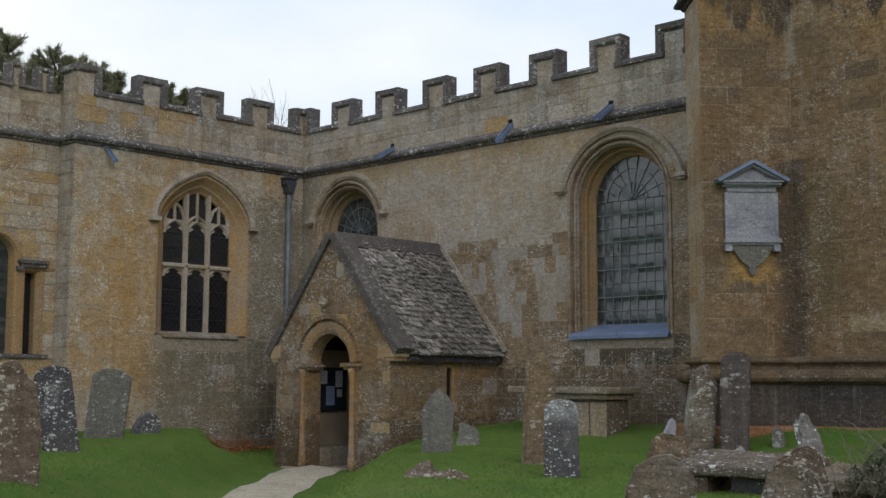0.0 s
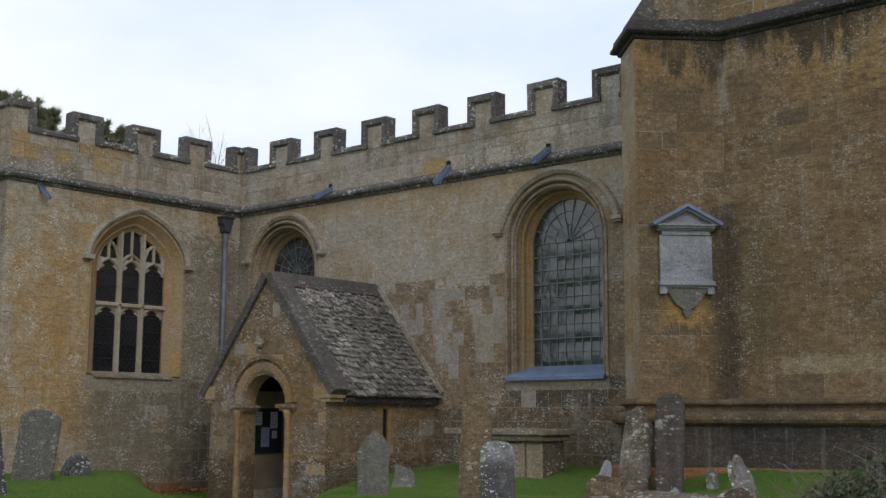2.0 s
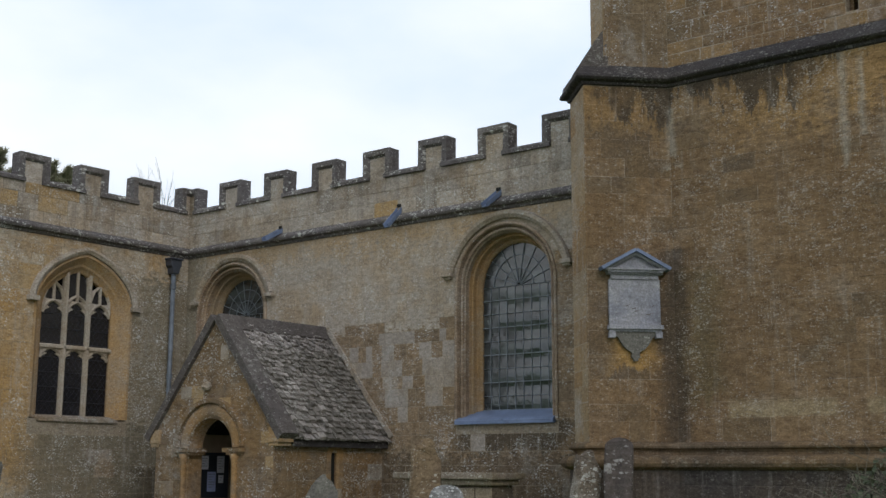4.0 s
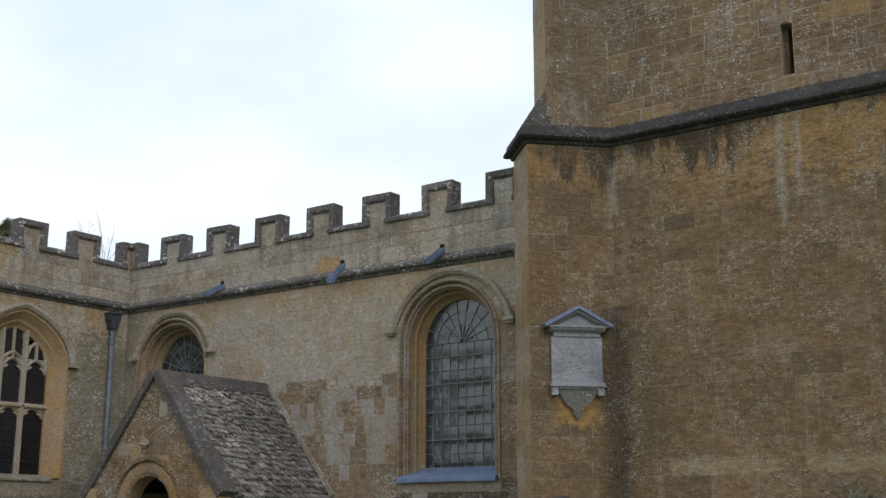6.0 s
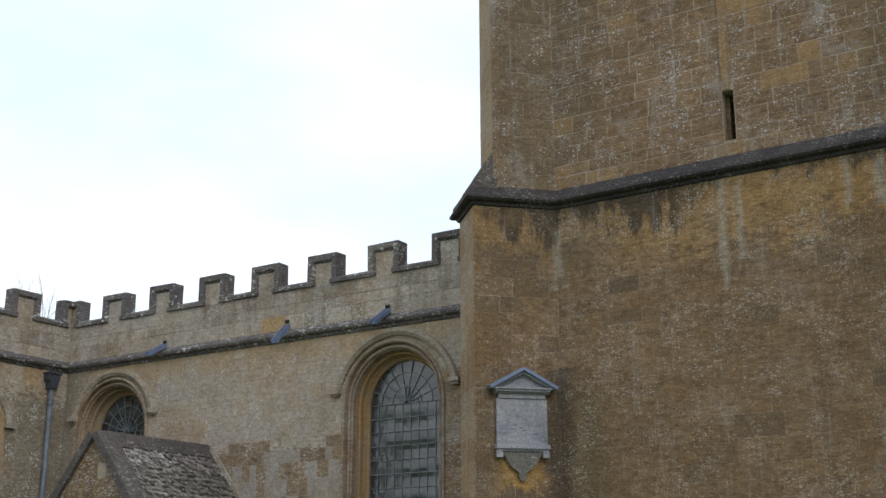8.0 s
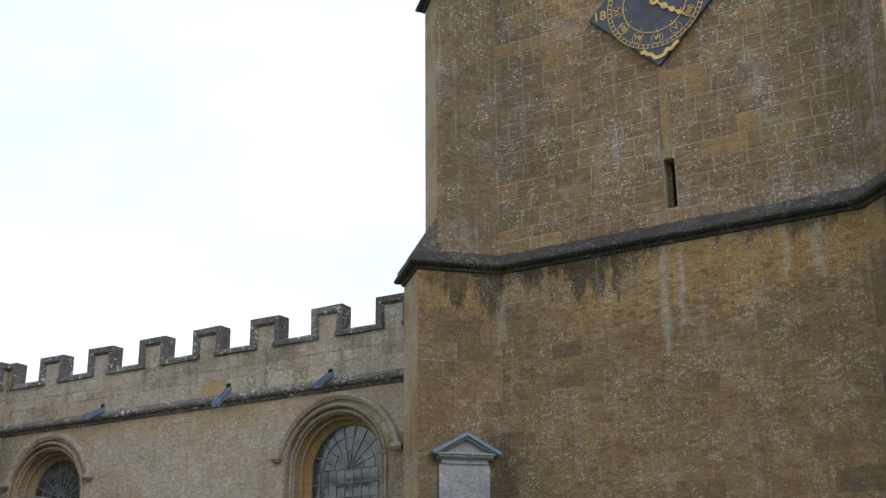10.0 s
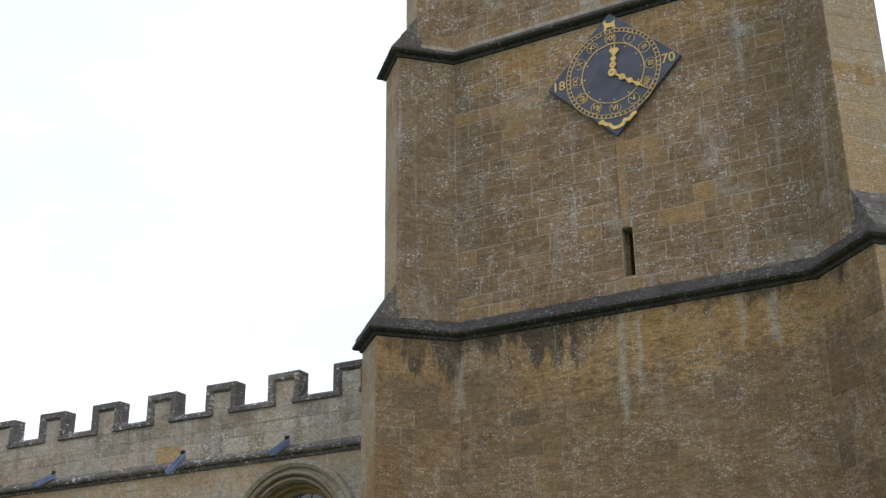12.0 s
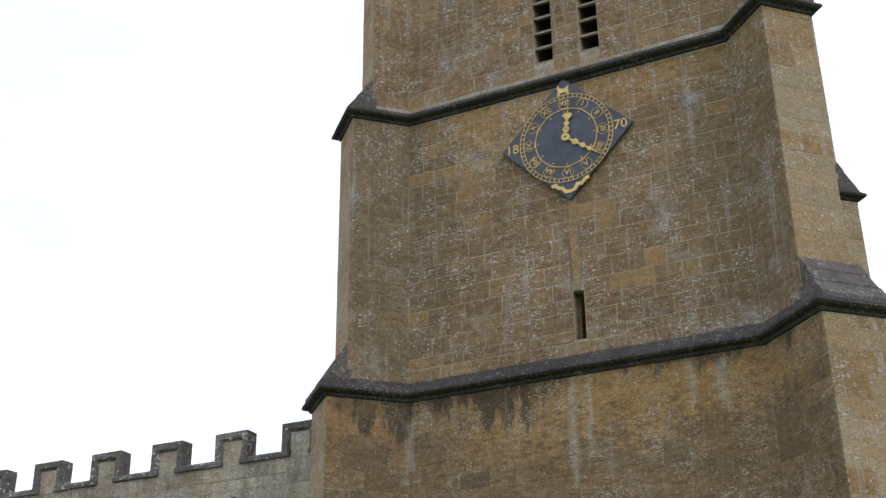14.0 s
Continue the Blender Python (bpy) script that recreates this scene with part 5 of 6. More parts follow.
bm = bmesh.new()
slab(bm, W_TAB, TU - 0.34, TU + 0.34, 4.15, 4.24, 0.0, 0.08)
part("frieze", bm, M_TABLET, tablet)
bm = bmesh.new()
slab(bm, W_TAB, TU - 0.40, TU + 0.40, 4.24, 4.27, 0.0, 0.15)
slab(bm, W_TAB, TU - 0.42, TU + 0.42, 4.27, 4.295, 0.0, 0.18)
for i in range(26):
    u = TU - 0.385 + i * 0.0308
    slab(bm, W_TAB, u - 0.009, u + 0.009, 4.215, 4.24, 0.0, 0.12)
part("cornice", bm, M_TABLET, tablet, "dentilled cornice")
bm = bmesh.new()
prism(bm, W_TAB, [(TU - 0.40, 4.295), (TU + 0.40, 4.295), (TU, 4.50)], 0.0, 0.10)
part("pediment", bm, M_TABLET, tablet)
for s in (-1, 1):
    bm = bmesh.new()
    pts = [(TU + s * 0.445, 4.285), (TU, 4.52)]
    ring(bm, W_TAB, pts if s < 0 else pts[::-1], [(-0.03, 0.0), (-0.03, 0.16), (0.0, 0.19), (0.0, 0.0)])
    part("raking_cornice", bm, M_TABLET, tablet)
    bm = bmesh.new()
    pts = [(TU + s * 0.485, 4.275), (TU, 4.545)]
    ring(bm, W_TAB, pts if s < 0 else pts[::-1], [(-0.01, 0.0), (-0.01, 0.22), (0.035, 0.22), (0.045, 0.0)])
    part("lead_cover", bm, M_LEAD, tablet, "blue-grey lead covering")
bm = bmesh.new()
slab(bm, W_TAB, TU - 0.39, TU + 0.39, 3.44, 3.50, 0.0, 0.12)
slab(bm, W_TAB, TU - 0.37, TU + 0.37, 3.41, 3.44, 0.0, 0.08)
for s in (-1, 1):
    slab(bm, W_TAB, TU + s * 0.335 - 0.045, TU + s * 0.335 + 0.045, 3.32, 3.41, 0.0, 0.09)
part("ledge", bm, M_TABLET, tablet)
bm = bmesh.new()
apron = [(TU - 0.30, 3.41), (TU - 0.295, 3.36), (TU - 0.25, 3.33), (TU - 0.215, 3.27), (TU - 0.17, 3.20), (TU - 0.12, 3.155), (TU - 0.07, 3.13), (TU - 0.05, 3.10), (TU - 0.06, 3.08), (TU - 0.06, 3.05), (TU - 0.035, 3.03), (TU - 0.03, 3.0), (TU, 2.995)]
prism(bm, W_TAB, apron + [(2 * TU - u, v) for u, v in apron[-2::-1]], 0.0, 0.05)
part("apron", bm, M_GREYGRAVE, tablet, "shaped apron below the ledge")

bm = bmesh.new()
for u, v, w_, h_ in ((-0.20, 3.66, 0.12, 0.016), (-0.26, 3.78, 0.05, 0.014), (0.02, 3.74, 0.14, 0.012), (-0.02, 3.70, 0.08, 0.012), (0.10, 3.78, 0.10, 0.01)):
    prism(bm, W_TAB, [(TU + u - w_ / 2, 0.01 + v), (TU + u, v - h_), (TU + u + w_ / 2, v - 0.012), (TU + u, v + h_ * 0.3)], 0.058, 0.0625)
part("chips", bm, M_COPING, tablet, "dark chips flaked from the panel")

# ---- clock ----
clock = thing("tower_clock", "dark blue diamond clock face with gilt numerals and pointers", "clock")
CU, CV = -5.43, 10.79
W_CLK = Wall(W_TOWER.at(CU, CV, 0.03), (1, 0, 0), (0, -1, 0))
bm = bmesh.new()
prism(bm, W_CLK, [(-1.07, 0), (0, -1.06), (1.07, 0), (0, 1.06)], 0.0, 0.05)
bevelled(bm, 0.008, 1)
part("board", bm, M_CLOCK, clock)


def band(r, t, w0=0.051, w1=0.062, n=56):
    bm = bmesh.new()
    ring(bm, W_CLK, [(r * math.sin(2 * math.pi * i / n), r * math.cos(2 * math.pi * i / n)) for i in range(n + 1)], [(-t, w0), (-t, w1), (t, w1), (t, w0)])
    return bm


part("chapter_ring", band(0.755, 0.004), M_GOLD, clock, "thin gilt outer ring")
part("chapter_ring", band(0.695, 0.0035), M_GOLD, clock, "thin gilt minute ring")
part("chapter_ring", band(0.50, 0.006), M_GOLD, clock, "thin gilt inner ring")
bm = bmesh.new()
for i in range(60):
    a = 2 * math.pi * i / 60
    s, c = math.sin(a), math.cos(a)
    n = (c * 0.006, -s * 0.006)
    prism(bm, W_CLK, [(0.70 * s - n[0], 0.70 * c - n[1]), (0.75 * s - n[0], 0.75 * c - n[1]), (0.75 * s + n[0], 0.75 * c + n[1]), (0.70 * s + n[0], 0.70 * c + n[1])], 0.051, 0.06)
tagged(part("minute_track", bm, M_GOLD, clock), kind="stuff")


def lettering(text, size, u, v, turn, parent, name):
    cu_ = bpy.data.curves.new(name, "FONT")
    cu_.body, cu_.size, cu_.align_x, cu_.align_y, cu_.extrude, cu_.offset = text, size, "CENTER", "CENTER", 0.006, 0.0
    tmp = bpy.data.objects.new(name, cu_)
    scene.collection.objects.link(tmp)
    bpy.context.view_layer.update()
    me = bpy.data.meshes.new_from_object(tmp.evaluated_get(bpy.context.evaluated_depsgraph_get()))
    bpy.data.objects.remove(tmp)
    me.name = name
    me.materials.append(M_GOLD)
    ob = new(name, me)
    ob.parent = parent
    m = Matrix((W_CLK.u, (0, 0, 1), W_CLK.n)).transposed().to_4x4()
    ob.matrix_basis = Matrix.Translation(W_CLK.at(u, v, 0.058)) @ m @ Matrix.Rotation(turn, 4, "Z")
    return ob


for i, s in enumerate(("XII", "I", "II", "III", "IIII", "V", "VI", "VII", "VIII", "IX", "X", "XI")):
    a = 2 * math.pi * i / 12
    lettering(s, 0.125, 0.60 * math.sin(a), 0.60 * math.cos(a), -a if i in (0, 1, 2, 10, 11, 3, 9) else math.pi - a, clock, "numeral")
    bm = bmesh.new()
    for q in (a,):
        s_, c_ = math.sin(q), math.cos(q)
        prism(bm, W_CLK, [(0.455 * s_ - 0.012, 0.455 * c_), (0.455 * s_, 0.455 * c_ - 0.012), (0.455 * s_ + 0.012, 0.455 * c_), (0.455 * s_, 0.455 * c_ + 0.012)], 0.051, 0.06)
    part("hour_mark", bm, M_GOLD, clock)
    bm = bmesh.new()
    ring(bm, W_CLK, [(0.60 * math.sin(a) + 0.088 * math.sin(q * math.pi / 12), 0.60 * math.cos(a) + 0.088 * math.cos(q * math.pi / 12)) for q in range(25)], [(-0.003, 0.051), (-0.003, 0.058), (0.003, 0.058), (0.003, 0.051)])
    part("cartouche", bm, M_GOLD, clock, "thin gilt circle round a numeral")
lettering("18", 0.22, -0.885, 0.0, 0, clock, "date")
lettering("70", 0.22, 0.875, 0.0, 0, clock, "date")
# plain gilt ornament above, ribbon below
bm = bmesh.new()
prism(bm, W_CLK, [(-0.10, 0.75), (-0.06, 0.75), (-0.05, 0.80), (0.04, 0.80), (0.06, 0.75), (0.10, 0.75), (0.08, 0.85), (0.10, 0.92), (0.03, 0.87), (-0.05, 0.88), (-0.07, 0.94), (-0.11, 0.90), (-0.08, 0.84)], 0.051, 0.062)
part("ornament", bm, M_GOLD, clock, "gilt ornament at the top")
bm = bmesh.new()
ring(bm, W_CLK, [(-0.27, -0.80), (-0.21, -0.775), (-0.17, -0.83), (-0.10, -0.85), (-0.05, -0.92), (0.03, -0.925), (0.10, -0.90), (0.14, -0.83), (0.21, -0.84), (0.27, -0.77), (0.33, -0.75)], [(-0.026, 0.051), (-0.026, 0.064), (0.026, 0.064), (0.026, 0.051)])
part("ribbon", bm, M_GOLD, clock, "gilt scroll with illegible motto")


def hand(angle, length, pts, name):
    bm = bmesh.new()
    s, c = math.sin(angle), math.cos(angle)
    def put(x, y):
        return (x * c + y * s, -x * s + y * c)
    prism(bm, W_CLK, [put(x, y * length) for x, y in pts] + [put(-x, y * length) for x, y in pts[::-1] if abs(x) > 0.0005], 0.066, 0.076)
    for q in (0.25, 0.45, 0.62):
        cx, cy = put(0, q * length)
        rr = 0.045 * (1.15 - q)
        ring(bm, W_CLK, [(cx + rr * math.cos(2 * math.pi * i / 14), cy + rr * math.sin(2 * math.pi * i / 14)) for i in range(15)], [(-0.012, 0.066), (-0.012, 0.08), (0.012, 0.08), (0.012, 0.066)])
    part(name, bm, M_GOLD, clock, "gilt " + name.replace("_", " "))


hand(radians(8), 0.52, [(0.008, 0.0), (0.012, 0.3), (0.012, 0.55), (0.04, 0.62), (0.085, 0.72), (0.05, 0.80), (0.012, 0.78), (0.0, 1.0)], "hour_hand")
hand(radians(128), 0.76, [(0.010, 0.0), (0.016, 0.2), (0.018, 0.35), (0.014, 0.6), (0.0, 1.0)], "minute_hand")
part("boss", band(0.045, 0.02, 0.051, 0.085, 20), M_GOLD, clock)
bm = bmesh.new()
slab(bm, W_TOWER, CU - 0.055, CU + 0.065, 8.29, 9.72, 0.0, 0.022)
roughen(bm, 0.004, 6)
part("weight_chase", bm, M_TOWERGOLD, tower, "ochre strip of newer stone below the clock")

# ---- churchyard stones ----


def outline(shape, w, h):
    """The front outline of a headstone."""
    if shape == "round":
        r = w / 2
        return [(-r, 0), (r, 0)] + [(r * math.cos(a), h - r * 0.62 + r * 0.62 * math.sin(a)) for a in [math.pi * i / 12 for i in range(13)]]
    if shape == "point":
        return [(-w / 2, 0), (w / 2, 0), (w / 2, h * 0.78), (w * 0.30, h * 0.90), (w * 0.12, h * 0.94), (0.02, h), (-w * 0.16, h * 0.93), (-w * 0.34, h * 0.84), (-w / 2, h * 0.70)]
    if shape == "shoulder":
        top = [(w / 2 * math.cos(a) * 0.78, h * 0.93 + h * 0.07 * math.sin(a)) for a in [math.pi * i / 10 for i in range(11)]]
        return [(-w / 2, 0), (w / 2, 0), (w / 2, h * 0.91), (w * 0.44, h * 0.93)] + top + [(-w * 0.44, h * 0.93), (-w / 2, h * 0.91)]
    if shape == "broken":
        return [(-w / 2, 0), (w / 2, 0), (w * 0.5, h * 0.62), (w * 0.28, h * 0.86), (-w * 0.05, h * 0.96), (-w * 0.42, h), (-w * 0.5, h * 0.5)]
    if shape == "stump":
        return [(-w / 2, 0), (w / 2, 0), (w * 0.47, h * 0.66), (w * 0.36, h * 0.93), (w * 0.12, h), (-w * 0.1, h * 0.97), (-w * 0.34, h * 0.86), (-w * 0.47, h * 0.6)]
    return [(-w / 2, 0), (w / 2, 0), (w * 0.48, h * 0.5), (w * 0.40, h * 0.82), (w * 0.22, h * 0.90), (w * 0.08, h), (-w * 0.15, h * 0.985), (-w * 0.3, h * 0.93), (-w * 0.48, h * 0.95), (-w * 0.46, h * 0.55)]


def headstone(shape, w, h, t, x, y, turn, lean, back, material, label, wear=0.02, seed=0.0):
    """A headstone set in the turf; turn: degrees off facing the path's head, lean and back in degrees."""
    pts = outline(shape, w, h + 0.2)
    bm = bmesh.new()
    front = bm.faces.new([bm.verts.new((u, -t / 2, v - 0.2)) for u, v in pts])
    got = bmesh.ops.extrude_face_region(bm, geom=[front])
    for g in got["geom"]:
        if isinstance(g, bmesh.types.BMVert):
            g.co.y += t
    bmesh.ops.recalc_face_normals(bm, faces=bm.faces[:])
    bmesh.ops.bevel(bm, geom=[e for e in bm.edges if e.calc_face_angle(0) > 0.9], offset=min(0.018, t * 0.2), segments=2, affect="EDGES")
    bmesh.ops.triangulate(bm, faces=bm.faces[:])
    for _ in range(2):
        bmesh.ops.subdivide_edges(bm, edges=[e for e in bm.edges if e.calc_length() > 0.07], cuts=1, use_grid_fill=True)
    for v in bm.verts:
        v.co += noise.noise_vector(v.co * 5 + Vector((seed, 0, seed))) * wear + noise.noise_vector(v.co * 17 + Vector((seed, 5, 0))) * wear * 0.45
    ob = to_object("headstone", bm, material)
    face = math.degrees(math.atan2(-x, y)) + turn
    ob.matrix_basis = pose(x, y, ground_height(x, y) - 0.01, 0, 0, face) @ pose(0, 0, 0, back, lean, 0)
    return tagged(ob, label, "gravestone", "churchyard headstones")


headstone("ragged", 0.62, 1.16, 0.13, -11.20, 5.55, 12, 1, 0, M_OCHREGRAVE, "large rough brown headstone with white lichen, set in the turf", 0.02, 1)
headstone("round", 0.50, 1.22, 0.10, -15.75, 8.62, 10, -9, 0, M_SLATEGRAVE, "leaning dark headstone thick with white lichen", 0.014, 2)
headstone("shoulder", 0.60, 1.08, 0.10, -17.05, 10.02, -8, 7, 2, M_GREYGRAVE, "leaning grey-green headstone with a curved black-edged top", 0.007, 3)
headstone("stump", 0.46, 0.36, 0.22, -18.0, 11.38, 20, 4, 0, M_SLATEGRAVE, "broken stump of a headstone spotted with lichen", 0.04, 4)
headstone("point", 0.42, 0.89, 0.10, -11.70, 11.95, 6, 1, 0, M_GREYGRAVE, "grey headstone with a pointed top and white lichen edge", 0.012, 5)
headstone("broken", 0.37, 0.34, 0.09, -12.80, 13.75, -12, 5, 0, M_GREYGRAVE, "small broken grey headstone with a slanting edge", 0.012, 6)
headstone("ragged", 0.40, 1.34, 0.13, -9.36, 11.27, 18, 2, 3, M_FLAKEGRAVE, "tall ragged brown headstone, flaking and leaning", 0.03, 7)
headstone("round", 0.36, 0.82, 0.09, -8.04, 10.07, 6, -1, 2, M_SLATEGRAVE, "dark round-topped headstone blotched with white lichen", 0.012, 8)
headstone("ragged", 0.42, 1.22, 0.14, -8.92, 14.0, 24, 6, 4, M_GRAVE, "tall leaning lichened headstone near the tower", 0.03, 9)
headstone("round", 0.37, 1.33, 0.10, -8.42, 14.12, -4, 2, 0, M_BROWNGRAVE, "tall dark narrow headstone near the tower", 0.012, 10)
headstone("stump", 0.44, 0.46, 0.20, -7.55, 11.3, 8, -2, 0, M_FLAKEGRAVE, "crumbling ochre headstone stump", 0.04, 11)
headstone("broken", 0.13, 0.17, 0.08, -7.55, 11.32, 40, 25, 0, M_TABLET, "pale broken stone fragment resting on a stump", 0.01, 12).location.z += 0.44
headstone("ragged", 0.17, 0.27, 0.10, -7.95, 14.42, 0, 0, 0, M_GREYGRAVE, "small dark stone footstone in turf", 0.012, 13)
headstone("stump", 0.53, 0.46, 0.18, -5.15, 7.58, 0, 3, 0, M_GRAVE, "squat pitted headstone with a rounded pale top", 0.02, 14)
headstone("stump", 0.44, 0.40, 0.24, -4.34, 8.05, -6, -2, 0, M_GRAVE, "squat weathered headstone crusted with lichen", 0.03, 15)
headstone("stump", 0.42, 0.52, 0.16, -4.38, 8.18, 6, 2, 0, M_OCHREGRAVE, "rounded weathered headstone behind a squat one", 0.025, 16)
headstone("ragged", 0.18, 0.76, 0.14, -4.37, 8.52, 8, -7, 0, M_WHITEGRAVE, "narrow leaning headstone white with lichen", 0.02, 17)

# fallen stone in the grass
bm = bmesh.new()
bmesh.ops.create_grid(bm, x_segments=24, y_segments=14, size=0.5)
for v in bm.verts:
    x, y = v.co.x * 2, v.co.y * 2
    e = max(0.0, 1 - abs(x) ** 3) * max(0.0, 1 - abs(y) ** 3)
    hgt = 0.15 * e * (0.55 + 0.7 * noise.noise(Vector((x * 2.3, y * 2, 1.0))) + 0.35 * (x < -0.1))
    v.co = Vector((v.co.x * 0.66, v.co.y * 0.42, hgt - 0.02)) + noise.noise_vector(v.co * 12) * 0.015
got = bmesh.ops.extrude_face_region(bm, geom=bm.faces[:])
for g in got["geom"]:
    if isinstance(g, bmesh.types.BMVert):
        g.co.z -= 0.1
fallen = tagged(to_object("fallen_stone", bm, M_OCHREGRAVE), "mossy broken stone lying flat in the grass", "stone")
fallen.matrix_basis = pose(-8.55, 8.72, ground_height(-8.55, 8.72) + 0.01, 0, 0, 44)

# chest tomb by the nave wall
chest = thing("chest_tomb", "limestone chest tomb with a thick moulded slab by the nave wall", "tomb")
cz = 0.66
bm = bmesh.new()
box(bm, -12.55, -11.02, 14.86, 15.42, cz - 0.15, cz + 0.60)
bevelled(bm, 0.012, 1)
part("body", bm, M_GRAVE, chest)
for x0, x1 in ((-12.57, -12.18), (-11.75, -11.33), (-11.30, -11.0)):
    bm = bmesh.new()
    box(bm, x0, x1, 14.835, 14.862, cz - 0.1, cz + 0.56)
    bevelled(bm, 0.006, 1)
    part("side_panel", bm, M_TOMB, chest)
bm = bmesh.new()
box(bm, -12.84, -10.88, 14.70, 15.56, cz + 0.69, cz + 0.79)
bevelled(bm, 0.02)
roughen(bm, 0.012, 3)
part("slab", bm, M_TOMB, chest, "thick grey top slab")
bm = bmesh.new()
box(bm, -12.64, -10.95, 14.77, 15.50, cz + 0.60, cz + 0.69)
bevelled(bm, 0.03)
part("moulding", bm, M_TOMB, chest)

# ledger tomb
ledger = thing("ledger_tomb", "low ledger tomb with a split lichened slab on rough supports", "tomb")
LX, LY, LR = -5.55, 9.92, 6.0


def ledger_part(name, x0, x1, y0, y1, z0, z1, mat, label="", bev=0.02, rough_=0.015):
    bm = bmesh.new()
    box(bm, x0, x1, y0, y1, z0, z1)
    bevelled(bm, bev)
    bmesh.ops.subdivide_edges(bm, edges=[e for e in bm.edges if e.calc_length() > 0.2], cuts=4, use_grid_fill=True)
    roughen(bm, rough_, 4, x0)
    bm.transform(pose(LX, LY, 0.53, 8.0 if name == "slab" else 0.0, 1.5, LR))
    return part(name, bm, mat, ledger, label)


ledger_part("slab", -0.75, 0.42, -0.36, 0.36, 0.21, 0.30, M_GRAVE, "tilted lichen-blotched slab")
ledger_part("slab", 0.46, 1.22, -0.36, 0.36, 0.15, 0.25, M_GRAVE, "broken end of the slab")
ledger_part("plinth", -0.66, 0.95, -0.26, 0.28, 0.13, 0.21, M_OCHREGRAVE)
ledger_part("support", -0.68, -0.48, -0.28, 0.26, -0.12, 0.13, M_OCHREGRAVE)
ledger_part("support", -0.30, 0.30, -0.2, 0.2, -0.12, 0.13, M_SLATEGRAVE)
ledger_part("support", 0.62, 0.9, -0.26, 0.26, -0.12, 0.12, M_OCHREGRAVE)

# ---- ivy and dead stems beside the ledger tomb ----
shrub = thing("ivy_shrub", "tangled grey ivy and bramble over an old stump", "shrub")
rs = random.Random(33)
stem_v, stem_f, leaf_v, leaf_f = [], [], [], []


def shrub_point():
    """A place inside a lumpy heap, higher to one end."""
    while True:
        a, b, c = rs.uniform(-1, 1), rs.uniform(-1, 1), rs.uniform(0, 1)
        top = 0.20 + 0.26 * smooth_step(-0.98, -0.55, a) + 0.45 * smooth_step(-0.5, 0.45, a)
        top *= (1 - 0.35 * b * b) * (0.86 + 0.3 * noise.noise(Vector((a * 4, b * 4, 7))))
        if c < top and a * a * 0.9 + b * b < 1:
            return Vector((a * 0.92, b * 0.55, c * 1.42)), c / top


def strand(p, q, r, sag):
    n = len(stem_v)
    mid = (p + q) / 2 + Vector((rs.uniform(-.1, .1), rs.uniform(-.1, .1), sag))
    pts = [p, (p + mid) / 2 + Vector((0, 0, sag * 0.3)), mid, (q + mid) / 2 + Vector((0, 0, sag * 0.25)), q]
    for k, o in enumerate(pts):
        rr = r * (1 - 0.15 * k)
        for t in range(3):
            a = 2.1 * t
            stem_v.append(tuple(o + Vector((math.cos(a), math.sin(a), 0.4 * math.cos(a + 1))) * rr))
    for k in range(4):
        for t in range(3):
            u = (t + 1) % 3
            stem_f.append((n + 3 * k + t, n + 3 * k + u, n + 3 * k + 3 + u, n + 3 * k + 3 + t))


for i in range(2400):
    p, e = shrub_point()
    d = Vector((rs.gauss(0, .13), rs.gauss(0, .1), rs.gauss(0.0, .10)))
    strand(p, p + d * 1.6, rs.uniform(0.002, 0.006), rs.uniform(-0.02, 0.07))
for i in range(10):
    p, e = shrub_point()
    strand(Vector((p.x * 0.5, p.y * 0.4, 0)), p, 0.02, 0.02)
for i in range(16):
    p = Vector((rs.uniform(-1.0, -0.6), rs.uniform(-.3, .3), 0.1))
    strand(p, p + Vector((rs.uniform(-.35, .1), rs.uniform(-.2, .2), rs.uniform(.15, .6))), 0.004, 0.08)
for i in range(9500):
    p, e = shrub_point()
    if e < 0.35 and rs.random() < 0.6:
        continue
    n = len(leaf_v)
    s = rs.uniform(0.012, 0.028)
    x = Vector((rs.gauss(0, 1), rs.gauss(0, 1), rs.gauss(0, 1))).normalized()
    y = x.orthogonal().normalized()
    z = x.cross(y) * 0.25
    leaf_v += [tuple(p - x * s), tuple(p + y * s * 0.7 + z * s), tuple(p + x * s), tuple(p - y * s * 0.7 + z * s)]
    leaf_f += [(n, n + 1, n + 2), (n, n + 2, n + 3)]
m = pose(-3.68, 10.15, ground_height(-3.68, 10.15) - 0.03, 0, 0, 20) @ Matrix.Diagonal((1.25, 1.1, 1.12, 1))
joined("stem_tangle", [tuple(m @ Vector(v)) for v in stem_v], stem_f, M_TWIG, shrub, "grey dead stems", "stuff")
joined("foliage", [tuple(m @ Vector(v)) for v in leaf_v], leaf_f, M_IVY, shrub, "dull green ivy leaves", "stuff")

# ---- trees behind the chapel ----


